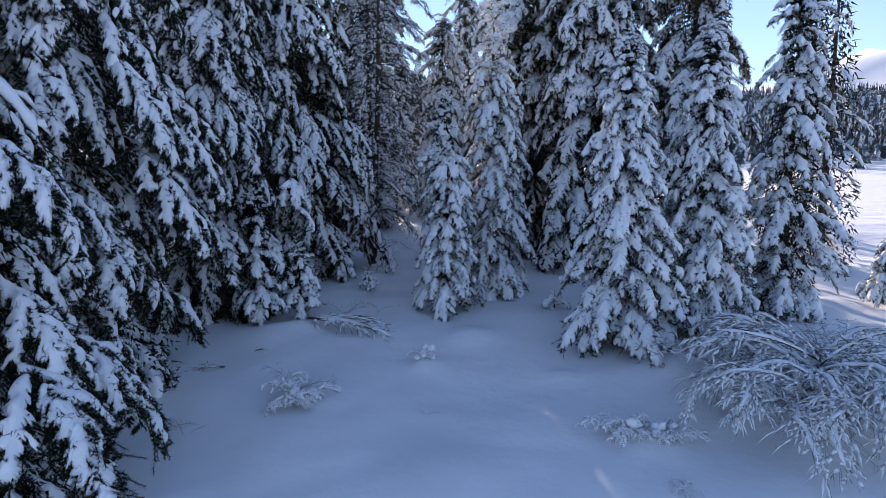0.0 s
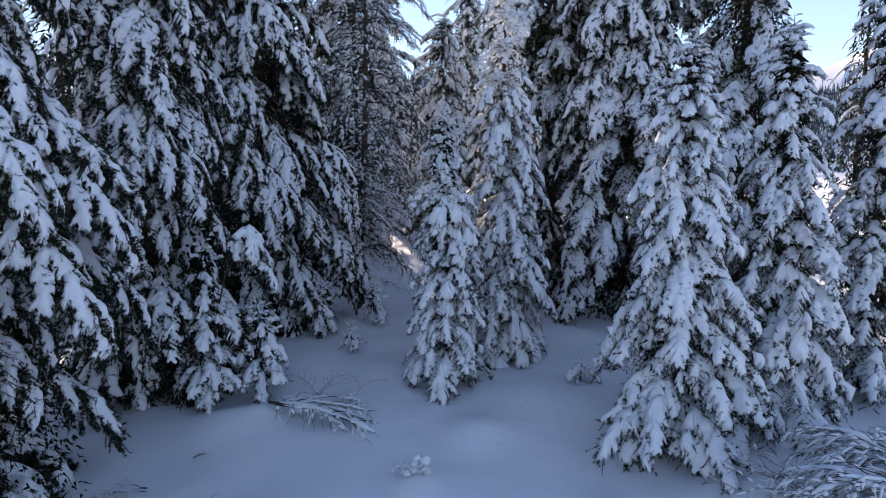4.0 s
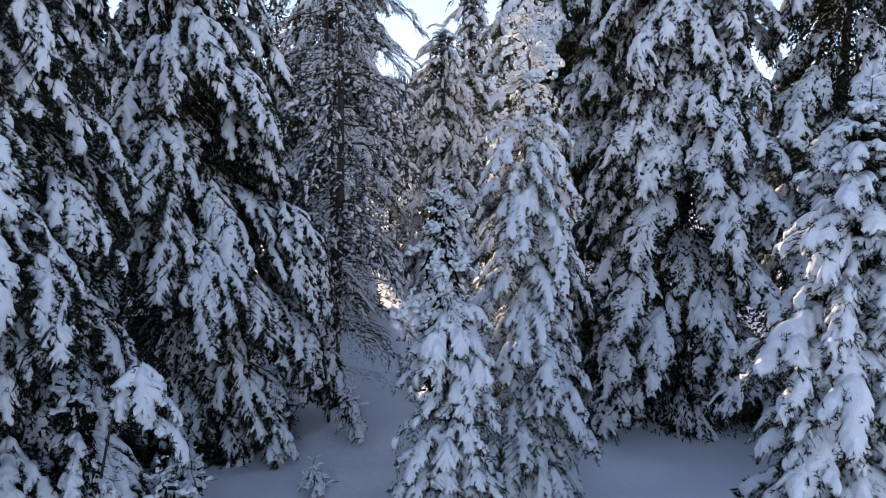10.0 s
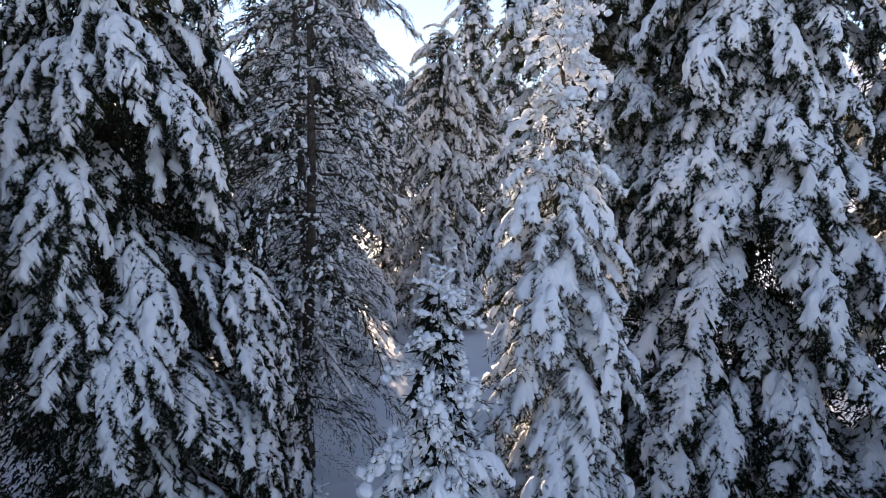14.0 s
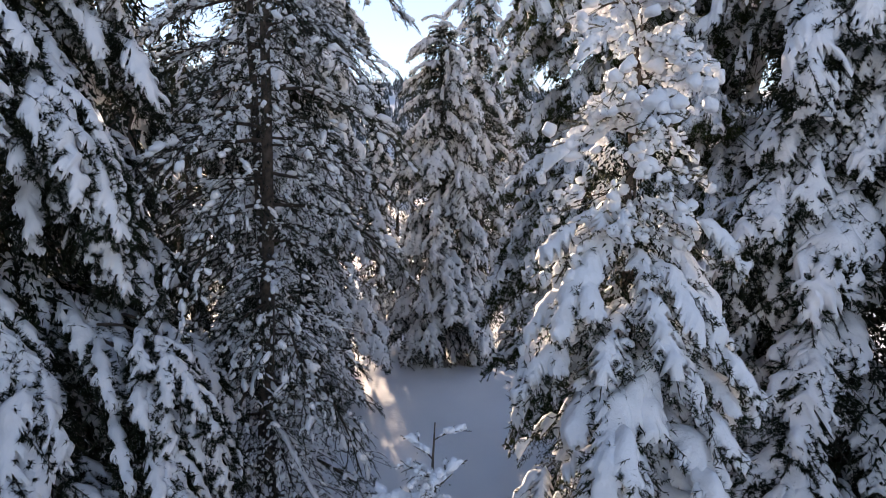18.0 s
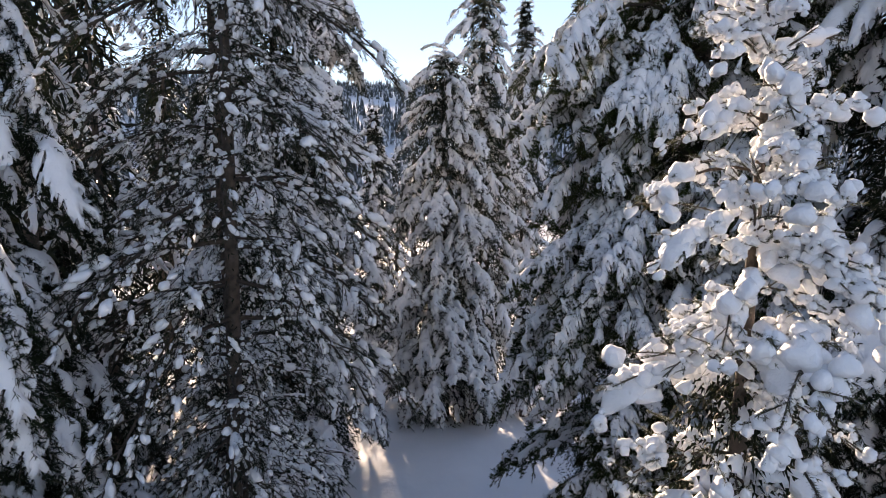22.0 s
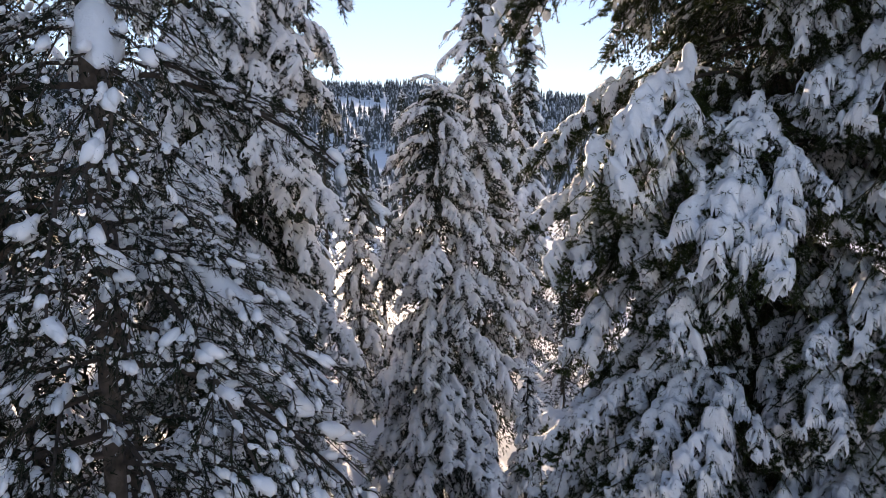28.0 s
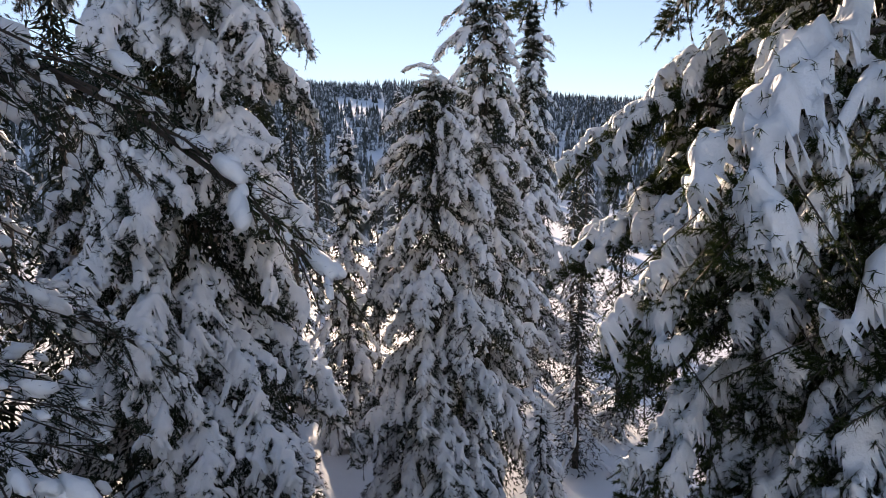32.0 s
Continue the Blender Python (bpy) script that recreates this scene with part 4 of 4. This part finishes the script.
# woods behind
WOOD = [(-12.5, 41, 20, 2.7), (-15.5, 47, 21, 2.8), (-10, 52, 20, 2.5), (-19, 44, 20, 2.7), (-22, 52, 21, 2.7), (-26, 40, 17, 2.4),
        (-8, 60, 15, 1.8), (-16, 33, 18, 2.6), (10.5, 44, 17, 2.2), (15, 38, 18, 2.4), (18, 31, 15, 2.2), (-12, 64, 17, 2.2), (-17, 60, 17, 2.2),
        (-24, 62, 17, 2.3), (-30, 52, 18, 2.4), (-14, 74, 16, 2.2), (-20, 36, 17, 2.4), (-12.5, 35.5, 16, 2.0),
        (-9.0, 46.5, 14, 1.8), (8.0, 66, 11, 1.7), (13, 52, 15, 2.2), (22, 40, 16, 2.3), (5.5, 82, 12, 1.9), (11, 76, 13, 2.0), (-10.5, 72, 15, 2.0)]
# several of these are added only to block low sun from the clearing
WOOD += [(-11.5, 42.5, 26, 3.0), (-14.0, 46.5, 27, 3.1), (-9.5, 36.8, 24, 2.1), (5.2, 51.5, 7, 1.3), (6.4, 56.5, 9, 1.5), (3.6, 66, 13, 1.8), (6.9, 47.5, 6, 1.2), (-9.8, 40.5, 17, 2.3), (-8.6, 34.5, 12, 1.5), (-11.2, 48.5, 18, 2.4), (-13.8, 31.5, 15, 2.0), (-7.6, 56.5, 17, 2.0), (-8.6, 61.5, 16, 2.0), (-9.0, 70, 17, 2.4), (-9.2, 37.5, 9, 1.7), (-11.5, 44, 12, 1.9), (-8.4, 50, 13, 1.8), (-14, 43.5, 18, 2.4), (-10.6, 33.8, 10, 1.7), (-13.2, 38.5, 13, 2.0), (-17, 40.5, 14, 2.1), (-7.3, 47.5, 8, 1.4),
         (-9.5, 66, 16, 2.2), (-11, 58, 16, 2.1), (-14, 54, 16, 2.1), (-19, 68, 17, 2.2), (-9, 78, 16, 2.3),
         (-6.8, 54, 14, 1.7), (-27, 70, 17, 2.4), (-22, 80, 17, 2.4), (-15.5, 84, 16, 2.4), (-32, 62, 17, 2.4), (-36, 48, 17, 2.5), (-19, 27, 18, 2.8), (-21, 20, 17, 2.8), (3, 88, 12, 2.0)]


def joined_tree(seed):
    """A whole far spruce of height 1, in two meshes: its crown with the trunk, and its snow."""
    rng = random.Random(seed)
    crown, snow = Soup(), Soup()
    h, r = 17.0, 2.2
    crown.tube([Vector((0, 0, h * k / 6)) for k in range(7)], [0.24 * (1 - 0.16 * k) for k in range(7)], 6)
    ang = 0.0
    for k in range(32):
        u = (k + rng.random()) / 32
        ang += 2.39996 + rng.uniform(-0.5, 0.5)
        reach = (0.1 + (r - 0.1) * (1 - u) ** 0.6) * (1.12 - 0.6 * rng.random())
        wood, load = SOUPS[rng.choice(WOOD_FAN)[0].name]
        sc = reach * 1.5 / 3.0
        m = Matrix.LocRotScale((0, 0, min(h - 0.3, 0.4 + (h - 0.8) * u + 0.45 * reach)), Euler((0, rng.uniform(-0.2, 0.1) - 0.4 * max(0, u - 0.7), ang)), (sc, sc, sc))
        for src, dst in ((wood, crown), (load, snow)):
            b = len(dst.v)
            dst.v += [m @ v for v in src.v]
            dst.f += [tuple(b + q for q in f) for f in src.f]
            dst.i += src.i
    # inner needles in the darker copy, painted as the crown's own shade
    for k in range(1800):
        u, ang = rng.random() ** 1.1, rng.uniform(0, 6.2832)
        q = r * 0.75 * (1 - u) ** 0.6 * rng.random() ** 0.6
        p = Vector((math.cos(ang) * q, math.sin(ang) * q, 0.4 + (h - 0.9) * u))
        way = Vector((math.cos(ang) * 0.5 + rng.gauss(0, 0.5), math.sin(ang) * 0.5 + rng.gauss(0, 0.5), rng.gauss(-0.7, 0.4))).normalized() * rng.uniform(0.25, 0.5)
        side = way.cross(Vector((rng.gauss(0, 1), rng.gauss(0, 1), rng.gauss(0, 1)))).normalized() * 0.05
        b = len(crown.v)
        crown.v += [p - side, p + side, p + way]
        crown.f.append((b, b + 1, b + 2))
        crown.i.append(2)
    return crown.mesh("crown", [BARK, NEEDLE_FROST, NEEDLE_SHADE], flat=True), snow.mesh("snow_load", [SNOW_LOAD])


FAR_TREES = [joined_tree(300 + k) for k in range(4)]
for k, (x, y, top, r) in enumerate(WOOD):
    g = ground_z(x, y) - 0.1
    tree = tagged(new("spruce_tree"), "snow-dusted spruce in the shaded wood", "tree", "spruces of the wood")
    tree.matrix_world = Matrix.LocRotScale((x, y, g), Euler((0, 0, k * 1.7)), (r / 2.2, r / 2.2, (top - g) / 17))
    crown, load = FAR_TREES[k % 4]
    part("crown", crown, tree)
    part("snow_load", load, tree)


# ---- woods on the hills ----
def far_woods(name, spots, seed, label):
    rng = random.Random(seed)
    s = Soup()
    for x, y, h in spots:
        z = ground_z(x, y) - 0.4
        r = h * rng.uniform(0.13, 0.19)
        tiers, k = 5, 9
        for t in range(tiers):
            z0, z1 = z + h * (0.08 + 0.17 * t), z + h * (0.08 + 0.17 * t + (0.34 if t < 4 else 0.24))
            rr = r * (1 - 0.19 * t)
            b = len(s.v)
            off = rng.random() * 6
            for q in range(k):
                w = off + 2 * math.pi * q / k
                m = rr * (1 if q % 2 else 0.55) * rng.uniform(0.75, 1.2)
                s.v.append((x + math.cos(w) * m, y + math.sin(w) * m, z0 - (0.03 * h if q % 2 else 0)))
            s.v.append((x, y, z1))
            for q in range(k):
                s.f.append((b + q, b + (q + 1) % k, b + k))
                s.i.append(0)
    tagged(new(name, s.mesh(name, [FAR_WOOD], flat=True)), label, "woods", kind="stuff")


rng = random.Random(5)
spots = []
while len(spots) < 10500:
    az, d = rng.uniform(-36, 44), 78 + 530 * math.sqrt(rng.random())
    x, y = d * math.sin(radians(az)), d * math.cos(radians(az))
    if d < 150 and 14 < az < 40 or d < 100 and 1 < az < 5:
        continue
    if -8.2 < az < -3.9 and 335 - 5 * (az + 4) < d < 420 - 6 * (az + 4):
        continue
    spots.append((x, y, rng.uniform(6, 10)))
far_woods("hill_forest", spots, 6, "dense snow-dusted spruce forest covering the hillsides")

# ---- shrub, dead branches and weeds in the clearing ----
def bare_shrub(x, y, stems, size, seed, label, tilt=0.0, name="bare_shrub", fam=None):
    rng = random.Random(seed)
    sh = tagged(new(name), label, "shrub")
    sh.location = (x, y, ground_z(x, y) - 0.05)
    for k in range(stems):
        limb(sh, fam or BARE, rng, 0, k * 2.39996 + rng.uniform(-0.3, 0.3), size * rng.uniform(0.6, 1.1), rng.uniform(-0.25, 0.35) + tilt,
             (rng.uniform(-0.3, 0.3) * size, rng.uniform(-0.3, 0.3) * size, 0))
    return sh


shrub = bare_shrub(8.5, 14.4, 56, 4.0, 3, "large leafless shrub bowed down under fresh snow")
rng = random.Random(41)
for turn, high, long, rise in ((3.0, 1.3, 2.5, -0.45), (2.8, 1.0, 1.9, -0.2), (0.3, 1.2, 2.2, -0.5), (2.2, 1.4, 1.8, -0.6)):
    limb(shrub, DEAD, rng, 0, turn, long, rise, (0.1, 0, high))
clump = bare_shrub(4.0, 13.85, 18, 0.85, 4, "small snow-caked weed clump in the clearing", name="snowy_weed", fam=WEED)
tuft = bare_shrub(5.0, 13.9, 14, 0.75, 5, "small snow-caked weed clump in the clearing", name="snowy_weed", fam=WEED)
bare_shrub(4.6, 11.9, 7, 0.5, 15, "small snow-caked weed clump in the clearing", name="snowy_weed", fam=WEED)
sapling = bare_shrub(-3.65, 15.5, 14, 1.1, 6, "leafless snow-caked sapling in the clearing", name="snowy_weed", fam=WEED)
stub = bare_shrub(-0.5, 18.3, 12, 0.55, 7, "snow-capped stub of a weed", name="snowy_weed", fam=WEED)


def snow_cap(thing, spots, seed):
    """Puffs of snow caught in the twigs of a low plant."""
    rng = random.Random(seed)
    cap = Soup()
    for x, y, z, r in spots:
        for _ in range(4):
            cap.lump(rng, Vector((x, y, z)) + Vector((rng.gauss(0, 0.6), rng.gauss(0, 0.6), rng.gauss(0, 0.4))) * r, Vector((1, rng.uniform(-1, 1), 0)), r * rng.uniform(0.5, 0.9), 1.2, 10, 7)
    part("snow_load", cap.mesh("snow_load", [SNOW_LOAD]), thing)["kind"] = "stuff"


snow_cap(stub, [(0.0, -0.05, 0.3, 0.13), (0.12, 0.0, 0.12, 0.12), (-0.14, 0.0, 0.1, 0.1)], 51)
snow_cap(sapling, [(0.1, -0.1, 0.35, 0.15), (0.35, 0.0, 0.25, 0.13), (-0.15, 0.1, 0.2, 0.11)], 54)
snow_cap(tuft, [(-0.15, 0.0, 0.3, 0.13), (0.2, 0.1, 0.2, 0.12)], 53)
snow_cap(clump, [(-0.2, 0.1, 0.3, 0.12), (0.2, -0.1, 0.35, 0.14), (0.0, 0.2, 0.2, 0.12)], 52)


def dry_stems(x, y, stems, size, seed, label, name="dry_weed"):
    rng = random.Random(seed)
    w = tagged(new(name), label, "weed")
    w.location = (x, y, ground_z(x, y) - 0.04)
    for k in range(stems):
        limb(w, STALK, rng, 0, k * 2.4, size * rng.uniform(0.7, 1.1), rng.uniform(-0.1, 0.15), (rng.uniform(-0.1, 0.1), rng.uniform(-0.1, 0.1), 0))


dry_stems(-0.36, 14.9, 2, 0.55, 8, "thin dry stem poking out of the snow")
dry_stems(-3.5, 22.4, 4, 1.3, 9, "leafless frosted saplings behind a fallen branch")
dry_stems(-2.4, 22.8, 2, 1.0, 19, "thin leafless twig leaning out of the snow")
dry_stems(-3.8, 15.9, 3, 1.4, 10, "tall frosted dry stems in the clearing")
dry_stems(-5.9, 14.3, 2, 0.6, 11, "dry twig beside the hanging boughs")
dry_stems(7.4, 16.4, 12, 2.6, 12, "bare upright twigs at the shrub's edge")
dry_stems(9.8, 16.6, 14, 3.0, 13, "bare upright twigs behind the shrub")
dry_stems(11.0, 15.2, 10, 2.8, 14, "bare upright twigs behind the shrub")


def fallen_branch(x, y, turn, length, count, seed, label):
    rng = random.Random(seed)
    b = tagged(new("fallen_branch"), label, "branch")
    b.location = (x, y, ground_z(x, y) + 0.08)
    for k in range(count):
        limb(b, DEAD, rng, 0, turn + rng.uniform(-0.45, 0.45), length * rng.uniform(0.6, 1.1), rng.uniform(-0.12, 0.06), (rng.uniform(-0.1, 0.5), rng.uniform(-0.15, 0.15), 0))


fallen_branch(-4.5, 21.2, 0.05, 3.2, 6, 21, "fallen branch lined with fresh snow")
fallen_branch(-6.6, 17.7, 2.9, 1.6, 4, 22, "dark dead branches lying under the hanging boughs")
fallen_branch(-5.6, 19.0, 0.9, 1.4, 2, 23, "half-buried dead stick in the snow")
fallen_branch(-7.0, 14.6, 0.2, 1.0, 3, 24, "small snow-lined stick beside the boughs")

# a thin stem bowed over by its load
bowed = tagged(new("bowed_sapling"), "thin young stem bowed over by a snowy tip", "sapling")
bowed.location = (-6.3, 22.0, ground_z(-6.3, 22.0))
arch = Soup()
arc = [Vector((1.9 * math.sin(k / 12 * 1.9) * (k / 12) ** 0.4 * 0.75, -0.3 * k / 12, 4.9 * math.sin(k / 12 * 2.2) ** 0.9)) for k in range(13)]
arch.tube(arc, [0.03 * (1 - 0.06 * k) for k in range(13)], 6)
part("stem", arch.mesh("stem", [TWIG]), bowed)
rng = random.Random(31)
for k in range(7, 13):
    limb(bowed, SMALL_FAN, rng, 0, rng.uniform(-1.5, 0.8), rng.uniform(0.8, 1.2), 0.5, arc[k])
